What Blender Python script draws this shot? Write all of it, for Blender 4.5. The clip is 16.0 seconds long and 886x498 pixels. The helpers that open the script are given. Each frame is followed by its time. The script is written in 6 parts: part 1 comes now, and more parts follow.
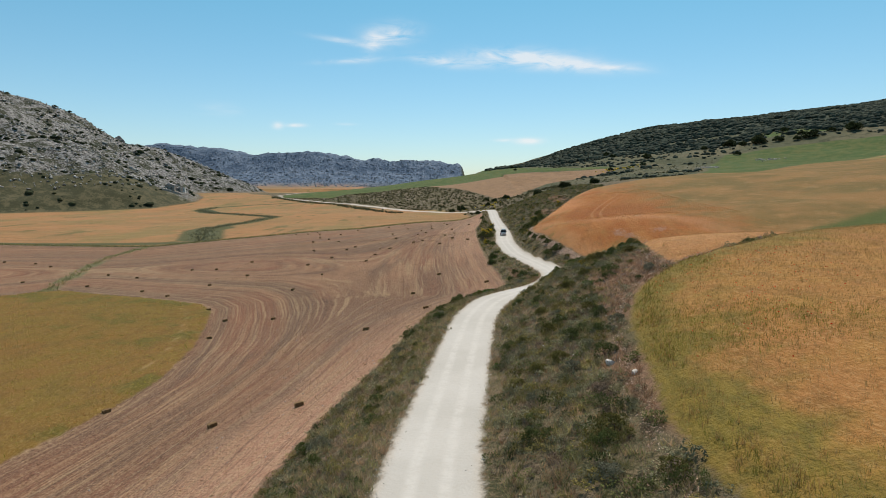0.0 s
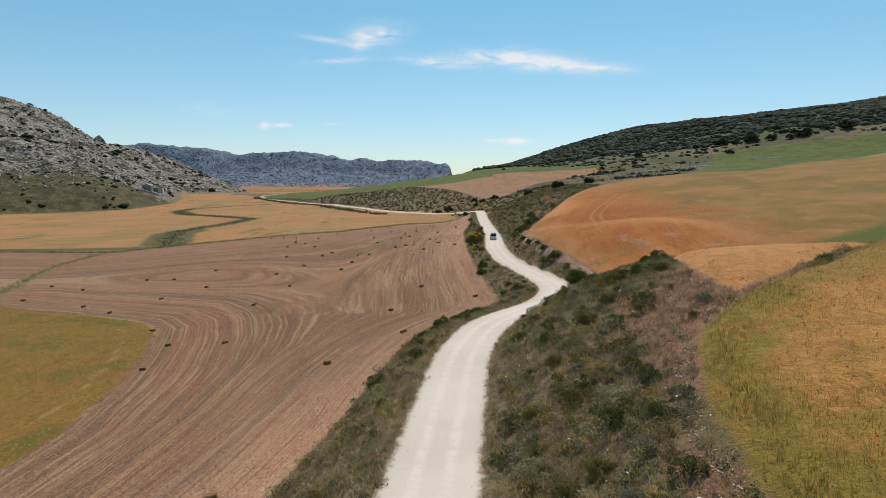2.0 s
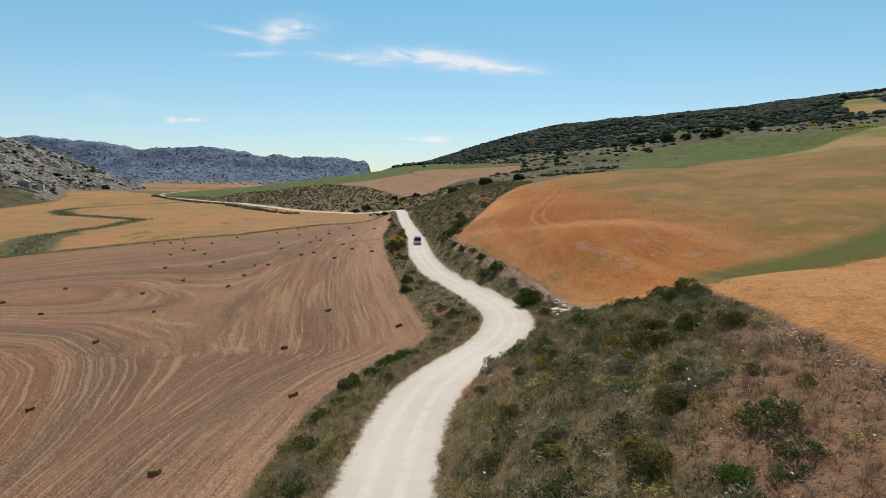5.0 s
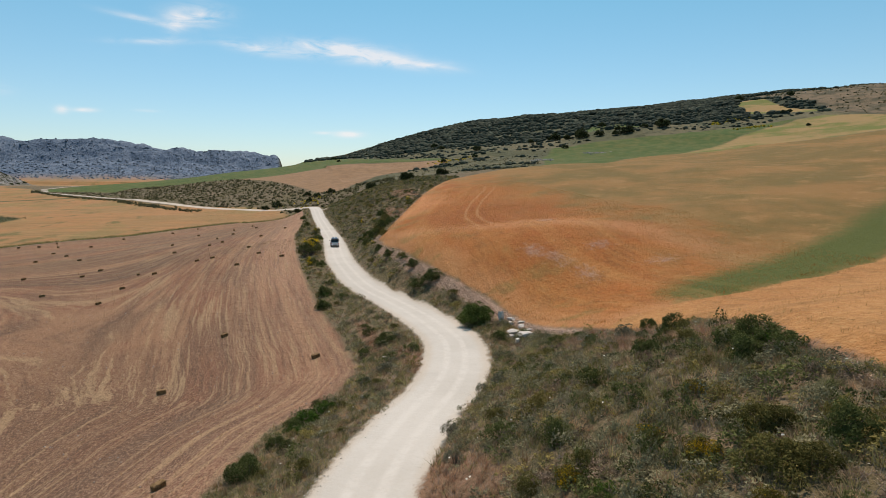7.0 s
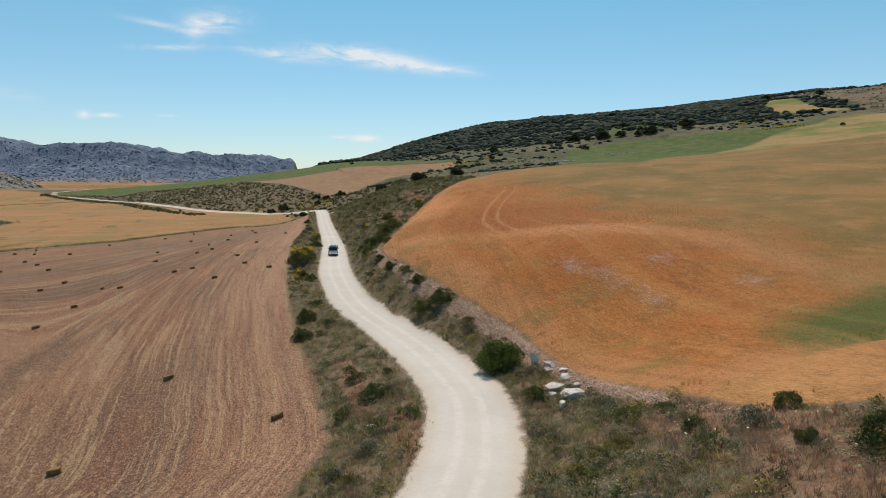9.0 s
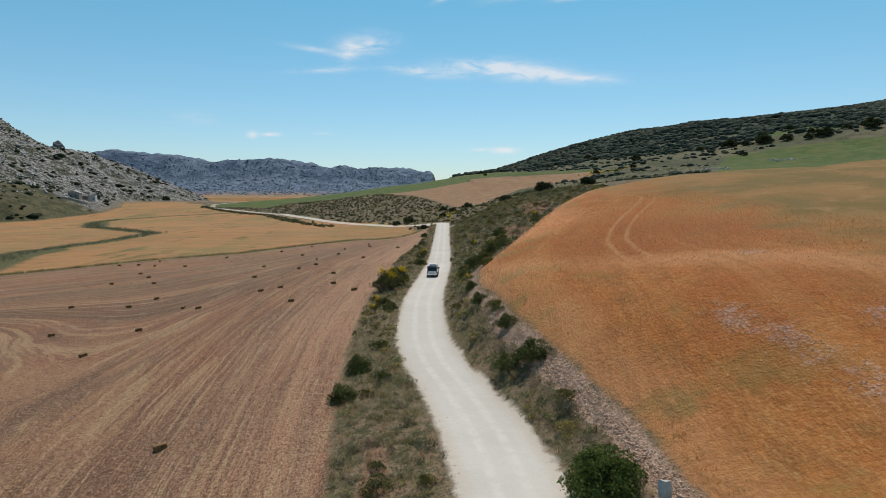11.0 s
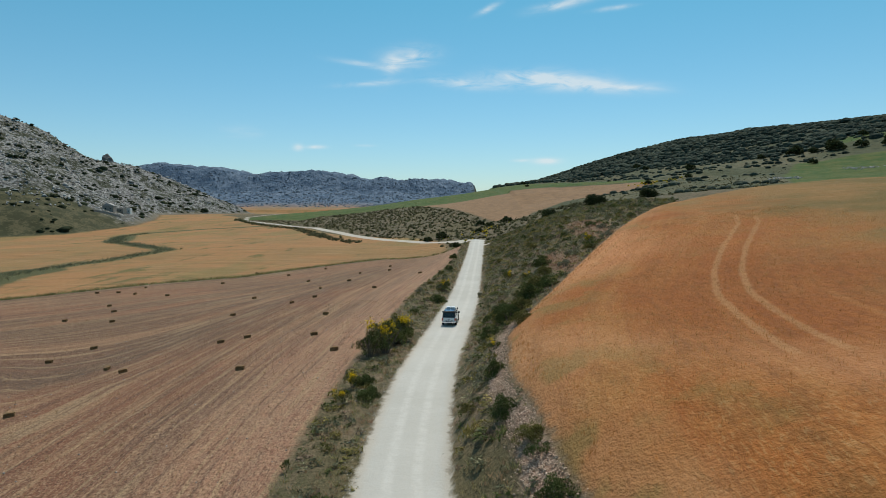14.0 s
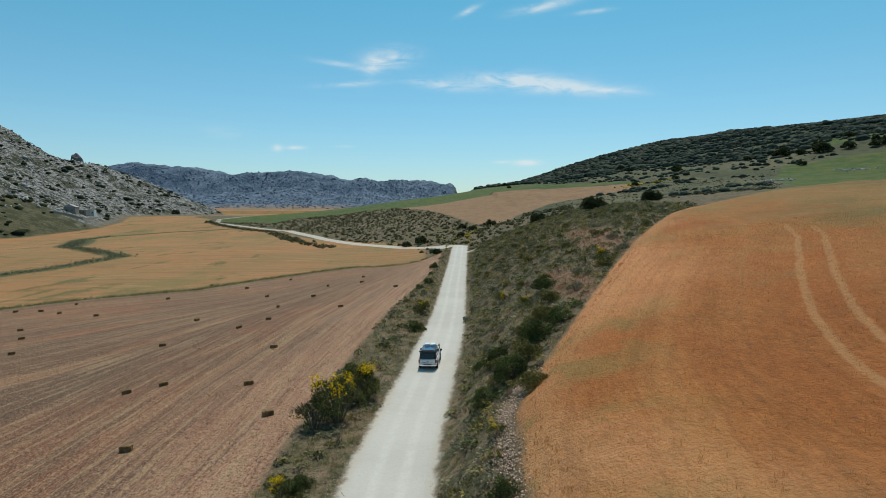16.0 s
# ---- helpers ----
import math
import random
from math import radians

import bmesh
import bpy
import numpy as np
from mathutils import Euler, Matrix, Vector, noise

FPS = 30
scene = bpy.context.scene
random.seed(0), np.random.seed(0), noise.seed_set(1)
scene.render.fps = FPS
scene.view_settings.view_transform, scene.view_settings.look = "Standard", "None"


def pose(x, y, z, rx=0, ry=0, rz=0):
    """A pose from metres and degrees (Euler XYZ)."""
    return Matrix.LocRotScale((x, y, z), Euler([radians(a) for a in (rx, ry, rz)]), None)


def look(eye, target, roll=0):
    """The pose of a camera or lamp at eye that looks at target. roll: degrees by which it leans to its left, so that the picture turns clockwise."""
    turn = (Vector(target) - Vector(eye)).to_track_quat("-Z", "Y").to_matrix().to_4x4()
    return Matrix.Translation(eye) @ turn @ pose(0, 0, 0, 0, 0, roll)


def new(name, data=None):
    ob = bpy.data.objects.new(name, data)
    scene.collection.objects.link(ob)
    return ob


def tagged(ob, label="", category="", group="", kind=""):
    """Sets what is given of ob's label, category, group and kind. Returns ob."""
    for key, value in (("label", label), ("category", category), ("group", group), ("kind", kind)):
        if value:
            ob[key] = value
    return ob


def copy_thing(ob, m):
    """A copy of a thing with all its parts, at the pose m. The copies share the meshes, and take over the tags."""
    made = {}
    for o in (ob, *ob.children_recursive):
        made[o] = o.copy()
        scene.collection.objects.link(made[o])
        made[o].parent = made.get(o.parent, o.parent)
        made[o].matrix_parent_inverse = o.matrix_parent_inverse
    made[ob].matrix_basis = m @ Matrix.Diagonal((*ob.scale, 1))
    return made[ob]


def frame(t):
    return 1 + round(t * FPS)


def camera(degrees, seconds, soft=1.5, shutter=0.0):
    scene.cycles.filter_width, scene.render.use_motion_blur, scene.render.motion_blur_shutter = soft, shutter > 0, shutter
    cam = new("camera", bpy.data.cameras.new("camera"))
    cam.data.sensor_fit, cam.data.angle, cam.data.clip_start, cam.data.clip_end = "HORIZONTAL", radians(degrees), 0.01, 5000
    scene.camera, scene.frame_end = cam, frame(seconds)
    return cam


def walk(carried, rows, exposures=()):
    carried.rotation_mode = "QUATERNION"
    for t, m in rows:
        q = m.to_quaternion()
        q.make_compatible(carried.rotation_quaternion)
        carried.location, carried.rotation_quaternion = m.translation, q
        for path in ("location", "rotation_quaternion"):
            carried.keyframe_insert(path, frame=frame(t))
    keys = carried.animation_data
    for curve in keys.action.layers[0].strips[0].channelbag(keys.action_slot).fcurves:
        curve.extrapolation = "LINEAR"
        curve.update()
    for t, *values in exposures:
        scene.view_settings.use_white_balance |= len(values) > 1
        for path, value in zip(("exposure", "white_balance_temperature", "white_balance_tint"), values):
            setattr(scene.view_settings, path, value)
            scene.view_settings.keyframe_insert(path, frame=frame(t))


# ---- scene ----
EXPOSURES = [(0, 0.07, 6950, 15), (2.5, 0.1, 7250, 20), (8, 0.07, 7250, 19), (10, 0.01, 6950, 17), (12.5, -0.1, 6600, 11), (16, -0.12, 6450, 6)]


cam = camera(72.42, 16.0, soft=0.5)
PATH = [
    (0, (0.000, 0.000, 22.200), (-0.012, 19.906, 20.258), 0.06),
    (0.5, (0.230, 4.223, 22.192), (0.304, 24.130, 20.268), 0.02),
    (1, (0.477, 8.244, 22.237), (0.640, 28.150, 20.316), -0.01),
    (1.5, (0.753, 12.447, 22.220), (1.008, 32.353, 20.303), -0.02),
    (2, (1.044, 16.884, 22.268), (1.424, 36.786, 20.327), -0.05),
    (2.5, (1.333, 21.594, 22.297), (1.881, 41.487, 20.307), -0.01),
    (3, (1.745, 26.370, 22.252), (2.487, 46.254, 20.237), -0.01),
    (3.5, (2.100, 31.022, 22.166), (3.172, 50.891, 20.150), 0.00),
    (4, (2.403, 35.595, 22.042), (3.953, 55.433, 20.030), 0.03),
    (6.5, (3.021, 54.966, 21.888), (8.283, 74.148, 19.806), 0.18),
    (7, (3.836, 59.769, 21.749), (9.547, 78.817, 19.612), 0.19),
    (7.5, (4.915, 64.363, 21.504), (10.886, 83.332, 19.376), 0.17),
    (8, (6.212, 68.833, 21.257), (12.232, 87.789, 19.154), 0.19),
    (8.5, (7.768, 73.290, 21.059), (13.579, 92.315, 18.987), 0.17),
    (9, (9.494, 77.499, 20.942), (14.706, 96.702, 18.919), 0.12),
    (9.5, (11.500, 81.626, 20.760), (15.536, 101.119, 18.827), 0.07),
    (10, (13.646, 85.716, 20.732), (16.507, 105.424, 18.890), 0.03),
    (12.5, (21.874, 109.777, 21.258), (20.932, 129.710, 19.921), -0.17),
    (13, (22.033, 114.228, 21.505), (21.057, 134.163, 20.227), -0.17),
    (13.5, (21.914, 118.813, 21.815), (21.076, 138.754, 20.532), -0.15),
    (14, (21.701, 123.528, 22.069), (21.081, 143.478, 20.789), -0.14),
    (14.5, (21.573, 128.212, 22.271), (21.138, 148.166, 20.987), -0.09),
    (15, (21.472, 132.777, 22.433), (21.221, 152.735, 21.165), -0.08),
    (15.5, (21.442, 137.317, 22.614), (21.345, 157.278, 21.365), -0.06),
    (16, (21.479, 141.927, 22.806), (21.504, 161.889, 21.568), -0.06),
]
walk(cam, [(t, look(eye, target, roll)) for t, eye, target, roll in PATH], EXPOSURES)


# ---- daylight ----
SUN_HEIGHT, SUN_TURN = 65.0, -14.0  # degrees above the horizon, and to the left of straight ahead
sun_way = Vector((-math.sin(radians(SUN_TURN)) * math.cos(radians(SUN_HEIGHT)), math.cos(radians(SUN_TURN)) * math.cos(radians(SUN_HEIGHT)), math.sin(radians(SUN_HEIGHT))))
lamp = bpy.data.lights.new("sun", "SUN")
lamp.energy, lamp.angle, lamp.color = 3.9, radians(0.55), (1.0, 0.93, 0.83)
sun = new("sun", lamp)
sun.rotation_euler = sun_way.to_track_quat("Z", "Y").to_euler()

world = bpy.data.worlds.new("sky")
scene.world = world
world.use_nodes = True
wn, wl = world.node_tree.nodes, world.node_tree.links
wn.clear()


def wnode(kind, **sets):
    n = wn.new(kind)
    for key, value in sets.items():
        if key == "op":
            n.operation = value
        else:
            n.inputs[int(key[1:])].default_value = value
    return n


def wmath(op, a, b=None, c=None):
    n = wn.new("ShaderNodeMath")
    n.operation = op
    for i, v in enumerate((a, b, c)):
        if v is None:
            continue
        if isinstance(v, (int, float)):
            n.inputs[i].default_value = v
        else:
            wl.new(v, n.inputs[i])
    return n.outputs[0]


sky = wn.new("ShaderNodeTexSky")
sky.sky_type, sky.sun_disc = "NISHITA", False
sky.sun_elevation, sky.sun_rotation = radians(SUN_HEIGHT), radians(-SUN_TURN)
sky.air_density, sky.dust_density, sky.ozone_density = 1.0, 0.4, 1.4
sky_out = wn.new("ShaderNodeBackground")
sky_out.inputs[1].default_value = 0.112
# thin wisps of cloud: azimuth (degrees to the right of the valley), height, half length, half thickness, tilt, strength
coord = wn.new("ShaderNodeTexCoord")
split = wn.new("ShaderNodeSeparateXYZ")
wl.new(coord.outputs["Generated"], split.inputs[0])
azi = wmath("MULTIPLY", wmath("ARCTAN2", split.outputs[0], split.outputs[1]), 57.2958)
ele = wmath("MULTIPLY", wmath("ARCSINE", split.outputs[2]), 57.2958)
CLOUDS = [
    (-4.9, 13.9, 2.0, 0.75, 0.1, 1.3), (-6.6, 12.8, 0.8, 0.9, 0.6, 0.45), (-9.0, 13.2, 2.3, 0.24, -0.12, 0.6), (-8.2, 11.6, 2.8, 0.22, 0.08, 0.6),
    (6.5, 12.1, 4.2, 0.55, -0.03, 1.1), (11.5, 11.2, 4.4, 0.55, -0.11, 1.0), (5.0, 11.4, 4.0, 0.45, -0.05, 0.55), (-0.6, 11.7, 2.4, 0.42, -0.12, 0.9), (15.0, 10.7, 2.4, 0.25, -0.1, 0.5),
    (9.5, 18.1, 2.6, 0.35, 0.15, 0.9), (2.6, 18.0, 1.0, 0.25, 0.4, 0.7), (13.8, 17.4, 1.6, 0.18, 0.05, 0.7), (-20.0, 7.0, 1.6, 0.5, 0.0, 0.2),
]
PUFFS = [(-15.1, 5.75, 0.42, 0.26, 0.0, 0.95), (-13.5, 5.8, 0.75, 0.16, 0.03, 0.9), (5.5, 4.6, 0.7, 0.14, 0.0, 0.6), (7.9, 4.5, 1.15, 0.27, 0.0, 0.95), (-9.0, 6.0, 0.9, 0.12, 0.0, 0.2), (-27.0, 3.2, 1.4, 0.25, 0.0, 0.5)]
stretch = wn.new("ShaderNodeMapping")
stretch.inputs["Scale"].default_value = (9, 9, 30)
wl.new(coord.outputs["Generated"], stretch.inputs[0])
wisp = wn.new("ShaderNodeTexNoise")
wisp.inputs["Scale"].default_value, wisp.inputs["Detail"].default_value, wisp.inputs["Roughness"].default_value, wisp.inputs["Distortion"].default_value = 2.0, 6, 0.55, 0.6
wl.new(stretch.outputs[0], wisp.inputs[0])


def veil(rows):
    """Sum of soft slanting patches."""
    total = None
    for a, e, half_long, half_thick, tilt, strength in rows:
        da, de = wmath("SUBTRACT", azi, a), wmath("SUBTRACT", ele, e)
        de = wmath("SUBTRACT", de, wmath("MULTIPLY", da, tilt))
        r = wmath("ADD", wmath("POWER", wmath("MULTIPLY", da, 1 / half_long), 2.0), wmath("POWER", wmath("MULTIPLY", de, 1 / half_thick), 2.0))
        blob = wmath("MULTIPLY", wmath("EXPONENT", wmath("MULTIPLY", r, -1.0)), strength)
        total = blob if total is None else wmath("ADD", total, blob)
    return total


cover = wmath("MULTIPLY", veil(CLOUDS), wmath("MULTIPLY", wmath("SUBTRACT", wisp.outputs[0], 0.3), 2.7))
cover = wmath("ADD", cover, wmath("MULTIPLY", veil(PUFFS), wmath("MULTIPLY", wmath("SUBTRACT", wisp.outputs[0], 0.12), 2.3)))
cover = wmath("MINIMUM", wmath("MAXIMUM", cover, 0.0), 0.72)
white = wn.new("ShaderNodeMix")
white.data_type = "RGBA"
wl.new(cover, white.inputs[0])
clear = wn.new("ShaderNodeMix")
clear.data_type, clear.blend_type = "RGBA", "MULTIPLY"
tint = wn.new("ShaderNodeMix")
tint.data_type = "RGBA"
tint.inputs[6].default_value, tint.inputs[7].default_value = (0.78, 0.915, 1.05, 1), (0.48, 1.08, 1.05, 1)
wl.new(wmath("MINIMUM", wmath("MAXIMUM", wmath("MULTIPLY", ele, 0.05), 0.0), 1.0), tint.inputs[0])
clear.inputs[0].default_value = 1.0
wl.new(tint.outputs[2], clear.inputs[7])
wl.new(sky.outputs[0], clear.inputs[6])
wl.new(clear.outputs[2], white.inputs[6])
white.inputs[7].default_value = (7.2, 7.7, 8.0, 1)
wl.new(white.outputs[2], sky_out.inputs[0])
out = wn.new("ShaderNodeOutputWorld")
wl.new(sky_out.outputs[0], out.inputs[0])


# ---- shape of the land ----
ROAD_Y = [-400, -60, 0, 28, 45, 60, 73, 88, 98, 105, 112, 121, 132, 142, 150, 160, 178, 200, 224, 270, 337, 420]
ROAD_X = [-24, -4, -1.6, -0.7, 0.9, 2.5, 4.2, 8.2, 13.3, 17.7, 20.8, 22.8, 22.4, 20.8, 19.1, 18.15, 18.35, 20.05, 21.9, 24.0, 27.0, 30.0]
HALF_Y, HALF_W = [0, 80, 100, 115, 132, 142, 160, 200, 240], [2.55, 2.6, 3.0, 3.15, 3.1, 2.9, 2.85, 2.7, 2.55]  # half the road's width
# cross sections: metres along the valley, road level, land to the left and right of the road
SECTION_Y = [-200, 0, 40, 80, 105, 120, 142, 165, 200, 250, 300, 340, 400]
ROAD_Z = [11, 8.8, 7.8, 6.8, 5.6, 5.4, 5.6, 6.6, 7.0, 7.4, 8.6, 10.5, 8.0]
LEFT_D = [-200, -100, -45, -14, -3.1]
LEFT_Z = [
    [-3, -3, 0, 4.5], [-4, -4, -2, 2.5], [-4, -4, -2.9, 2.2], [-4, -3.5, -2.9, 3.0], [-4, -3.2, -2.3, 3.2], [-3.5, -3, -1.5, 3.0],
    [-3.5, -3, 0.8, 4.0], [-3.5, -2, 2.0, 5.6], [-3, 0, 2.9, 6.6], [-2, 2, 4.2, 6.4], [0, 3, 4.4, 6.4], [1, 3.5, 4.0, 5.8], [3, 4.5, 5, 5],
]
RIGHT_D = [3.1, 5, 10, 20, 45, 100]
RIGHT_Z = [
    [12, 13, 16, 18, 24], [9.6, 11.5, 14.3, 16.5, 22], [9.2, 11.5, 14.8, 17, 22], [8.2, 11.4, 14.8, 16.5, 21.5], [6.2, 8.0, 10.0, 12.5, 20.5],
    [5.9, 6.9, 10.2, 13.2, 20.5], [7.4, 10.5, 14.5, 16.4, 21.5], [8.8, 12.0, 14.0, 17.4, 22.5], [8.6, 11.8, 16.0, 20.4, 25.5],
    [9.6, 13.4, 19.4, 24.4, 28.5], [10.6, 14, 19.4, 25, 30], [11.2, 13, 17, 23.5, 30], [9, 12, 17, 22, 30],
]
FAR_X = [-400, -250, -150, -80, -30, 20, 70, 150, 250, 400, 550, 800, 1100]
FAR_Y = [400, 450, 520, 600, 700, 850, 1250]
FAR_Z = [
    [3, 3, 4.5, 5.5, 5.5, 9, 24, 32, 40, 52, 70, 100, 120], [3, 3, 5, 6, 7, 12.5, 20, 33, 40, 55, 76, 108, 130],
    [4, 3.5, 5, 7, 12, 20, 27, 37, 46, 64, 86, 122, 145], [8, 7, 8, 11, 18, 27, 36, 44, 56, 80, 100, 140, 165],
    [14, 12, 14, 18, 25, 31, 40, 50, 66, 96, 118, 156, 180], [18, 16, 21, 28, 35, 41, 49, 60, 88, 116, 130, 168, 194],
    [19, 16, 20, 24, 28, 34, 57, 75, 104, 143, 161, 189, 216],
]


def hermite(xs, rows, x):
    """Smooth curve through rows at xs, at x (clamped); rows: (n,) or (n, m) with one row per x."""
    xs, f = np.asarray(xs, float), np.asarray(rows, float)
    slope = np.diff(f, axis=0) / (np.diff(xs) if f.ndim == 1 else np.diff(xs)[:, None])
    m = np.concatenate([slope[:1], (slope[1:] + slope[:-1]) / 2, slope[-1:]])
    flip = np.concatenate([np.zeros_like(slope[:1]), slope[1:] * slope[:-1], np.zeros_like(slope[:1])])
    m = np.where(flip < 0, 0.25 * m, m)
    x = np.clip(np.asarray(x, float), xs[0], xs[-1])
    i = np.clip(np.searchsorted(xs, x) - 1, 0, len(xs) - 2)
    h = xs[i + 1] - xs[i]
    u = (x - xs[i]) / h
    a, b, c, d = (1 + 2 * u) * (1 - u) ** 2, u * (1 - u) ** 2 * h, u * u * (3 - 2 * u), u * u * (u - 1) * h
    if f.ndim == 2:
        a, b, c, d = a[:, None], b[:, None], c[:, None], d[:, None]
    return a * f[i] + b * m[i] + c * f[i + 1] + d * m[i + 1]


def across(xs, vals, x):
    """Each point's own row of values at xs, read at x."""
    xs = np.asarray(xs, float)
    slope = np.diff(vals, axis=1) / np.diff(xs)
    m = np.concatenate([slope[:, :1], (slope[:, 1:] + slope[:, :-1]) / 2, slope[:, -1:]], 1)
    x = np.clip(x, xs[0], xs[-1])
    i = np.clip(np.searchsorted(xs, x) - 1, 0, len(xs) - 2)
    h, r = (xs[i + 1] - xs[i]), np.arange(len(x))
    u = (x - xs[i]) / h
    return ((1 + 2 * u) * (1 - u) ** 2 * vals[r, i] + u * (1 - u) ** 2 * h * m[r, i]
            + u * u * (3 - 2 * u) * vals[r, i + 1] + u * u * (u - 1) * h * m[r, i + 1])


def ease(a, b, x):
    u = np.clip((x - a) / (b - a), 0, 1)
    return u * u * (3 - 2 * u)


def line_distance(pts, x, y):
    """Distance to a polyline and the length along it."""
    best, along, run = np.full(len(x), 1e9), np.zeros(len(x)), 0.0
    for (ax, ay), (bx, by) in zip(pts[:-1], pts[1:]):
        dx, dy = bx - ax, by - ay
        n = dx * dx + dy * dy
        u = np.clip(((x - ax) * dx + (y - ay) * dy) / n, 0, 1)
        d = np.hypot(x - ax - u * dx, y - ay - u * dy)
        along = np.where(d < best, run + u * n**0.5, along)
        best = np.minimum(best, d)
        run += n**0.5
    return best, along


def inside(pts, x, y):
    """Signed distance to a closed outline, positive inside."""
    odd = np.zeros(len(x), bool)
    for (ax, ay), (bx, by) in zip(pts, pts[1:] + pts[:1]):
        if ay != by:
            odd ^= ((ay > y) != (by > y)) & (x < (bx - ax) * (y - ay) / (by - ay) + ax)
    d, _ = line_distance(pts + pts[:1], x, y)
    return np.where(odd, d, -d)


MOUNTAIN_FOOT = [(-1800, 380), (-600, 440), (-355, 484), (-268, 560), (-262, 640), (-285, 720), (-345, 850), (-312, 992), (-314, 1102), (-595, 1445), (-1000, 1925), (-1800, 2400)]
MESA_X = [-1300, -1017, -942, -849, -736, -662, -531, -419, -344, -157, -64, 30, 60, 74, 200]
MESA_Z = [125, 156, 172, 161, 156, 135, 141, 145, 130, 115, 119, 100, 90, 50, 42]


def road_offset(x, y):
    """Offset to the right of the road's middle, square to it."""
    lean = (hermite(ROAD_Y, ROAD_X, y + 0.5) - hermite(ROAD_Y, ROAD_X, y - 0.5))
    return (x - hermite(ROAD_Y, ROAD_X, y)) / np.sqrt(1 + lean**2)


def land(x, y):
    """Height of the bare land."""
    x, y = np.asarray(x, float).ravel(), np.asarray(y, float).ravel()
    d = x - hermite(ROAD_Y, ROAD_X, y)
    zr = hermite(SECTION_Y, ROAD_Z, y)
    left = np.concatenate([hermite(SECTION_Y, LEFT_Z, y), zr[:, None]], 1)
    right = np.concatenate([zr[:, None], hermite(SECTION_Y, RIGHT_Z, y)], 1)
    near = np.where(d < -3.1, across(LEFT_D, left, d), np.where(d > 3.1, across(RIGHT_D, right, d), zr))
    far = across(FAR_X, hermite(FAR_Y, FAR_Z, y), x)
    w = ease(340, 400, y)
    w = np.maximum(w, np.where(d < 0, ease(110, 300, -d), ease(80, 220, d)))
    z = near * (1 - w) + far * w
    # beyond the fields the valley floor runs level
    back = ease(1250, 1700, y)
    z = z * (1 - back) + (24 + 0.02 * np.clip(x, -500, 500) + 0.1 * np.clip(x - 100, 0, 1200)) * back
    # rocky mountain on the left
    s = inside(MOUNTAIN_FOOT, x, y)
    z = z + np.where(s > 0, (600 * (1 - np.exp(-0.00075 * np.clip(s, 0, None))) + 0.07 * np.clip(s - 260, 0, None)) * ease(-10, 25, s), 0)
    z = z + hermite([0, 110, 160, 205, 232, 250, 280, 310, 345, 400, 2000], [0, 0, -2, -5, -2, 0, 2, 4, 5, 4, 4], np.clip(s, 0, None))
    # flat-topped range at the head of the valley
    top = hermite(MESA_X, MESA_Z, x)
    z = np.where(y > 1450, np.maximum(z, 24 + (top - 24) * (0.45 * ease(1450, 1930, y) + 0.55 * ease(1880, 2000, y)) * (1 - 0.7 * ease(2200, 2900, y))), z)
    return z


# ---- outlines of the fields, in metres ----
VERGE_LEFT = [(-16, -40), (-13, 10), (-12, 36), (-9.5, 50), (-6, 62), (-3, 80), (0, 96), (4, 106), (9, 110), (12.3, 117), (12.2, 129), (10.8, 145), (10.2, 168), (11, 200), (12.5, 236), (15, 259), (20, 307), (22, 349)]
STUBBLE = VERGE_LEFT + [(-8, 345), (-39, 289), (-58, 278), (-77, 261), (-98, 246), (-112, 233), (-141, 236), (-175, 238), (-260, 250), (-260, -40)]
WHEAT_LEFT = [(-48, -40), (-43, 40), (-38, 64), (-37, 76), (-40, 94), (-45, 114), (-48, 123), (-52, 128), (-70, 138), (-97, 151), (-125, 128), (-200, 90), (-260, -40)]
WHEAT_RIGHT = [(12, -40), (10, 15), (10, 25), (11.5, 33), (13, 41), (14.5, 46), (17, 52), (22, 56.5), (32, 63), (52, 84), (80, 113), (160, 150), (260, 60), (160, -60)]
GOLDEN = [(22.5, 58), (22.5, 63), (26, 79), (31, 88), (36.5, 97), (33, 102), (32.5, 107), (43, 107), (60, 109), (78, 112), (115, 126), (78, 112.5), (50, 83), (30, 63)]
ORANGE = [(32.5, 106), (31.5, 119), (31, 129), (29, 139), (26.5, 152), (25.2, 168), (26, 178), (28.5, 184), (35, 198), (40, 208), (47, 221), (58, 238), (70, 246), (77, 251), (150, 325), (217, 388), (300, 430), (380, 452), (486, 440), (620, 430), (620, 250), (420, 190), (200, 142), (115, 125), (78, 111.5), (60, 108.5), (43, 106.5)]
DRAW = [(46, 110), (62, 113), (80, 118), (110, 130), (200, 160)]
DITCH = [(-114, 236), (-113, 199), (-104, 165), (-99, 146), (-94, 126), (-100, 90), (-130, 40)]
WHEAT_PATH = [(-55, 124), (-51, 119), (-46, 104), (-43, 92), (-41.5, 80)]
WOOD = [(60, 900), (120, 800), (180, 733), (231, 690), (283, 660), (349, 628), (430, 604), (640, 560), (1050, 600), (1100, 1250), (400, 1290), (220, 1200), (120, 1050)]
CLEARINGS = [[(334, 634), (356, 630), (392, 616), (378, 652), (350, 676)], [(262, 735), (300, 731), (326, 699), (338, 706), (306, 750), (266, 750)], [(560, 900), (640, 900), (640, 1010), (560, 1000)], [(650, 560), (1000, 560), (1000, 760), (720, 720)]]
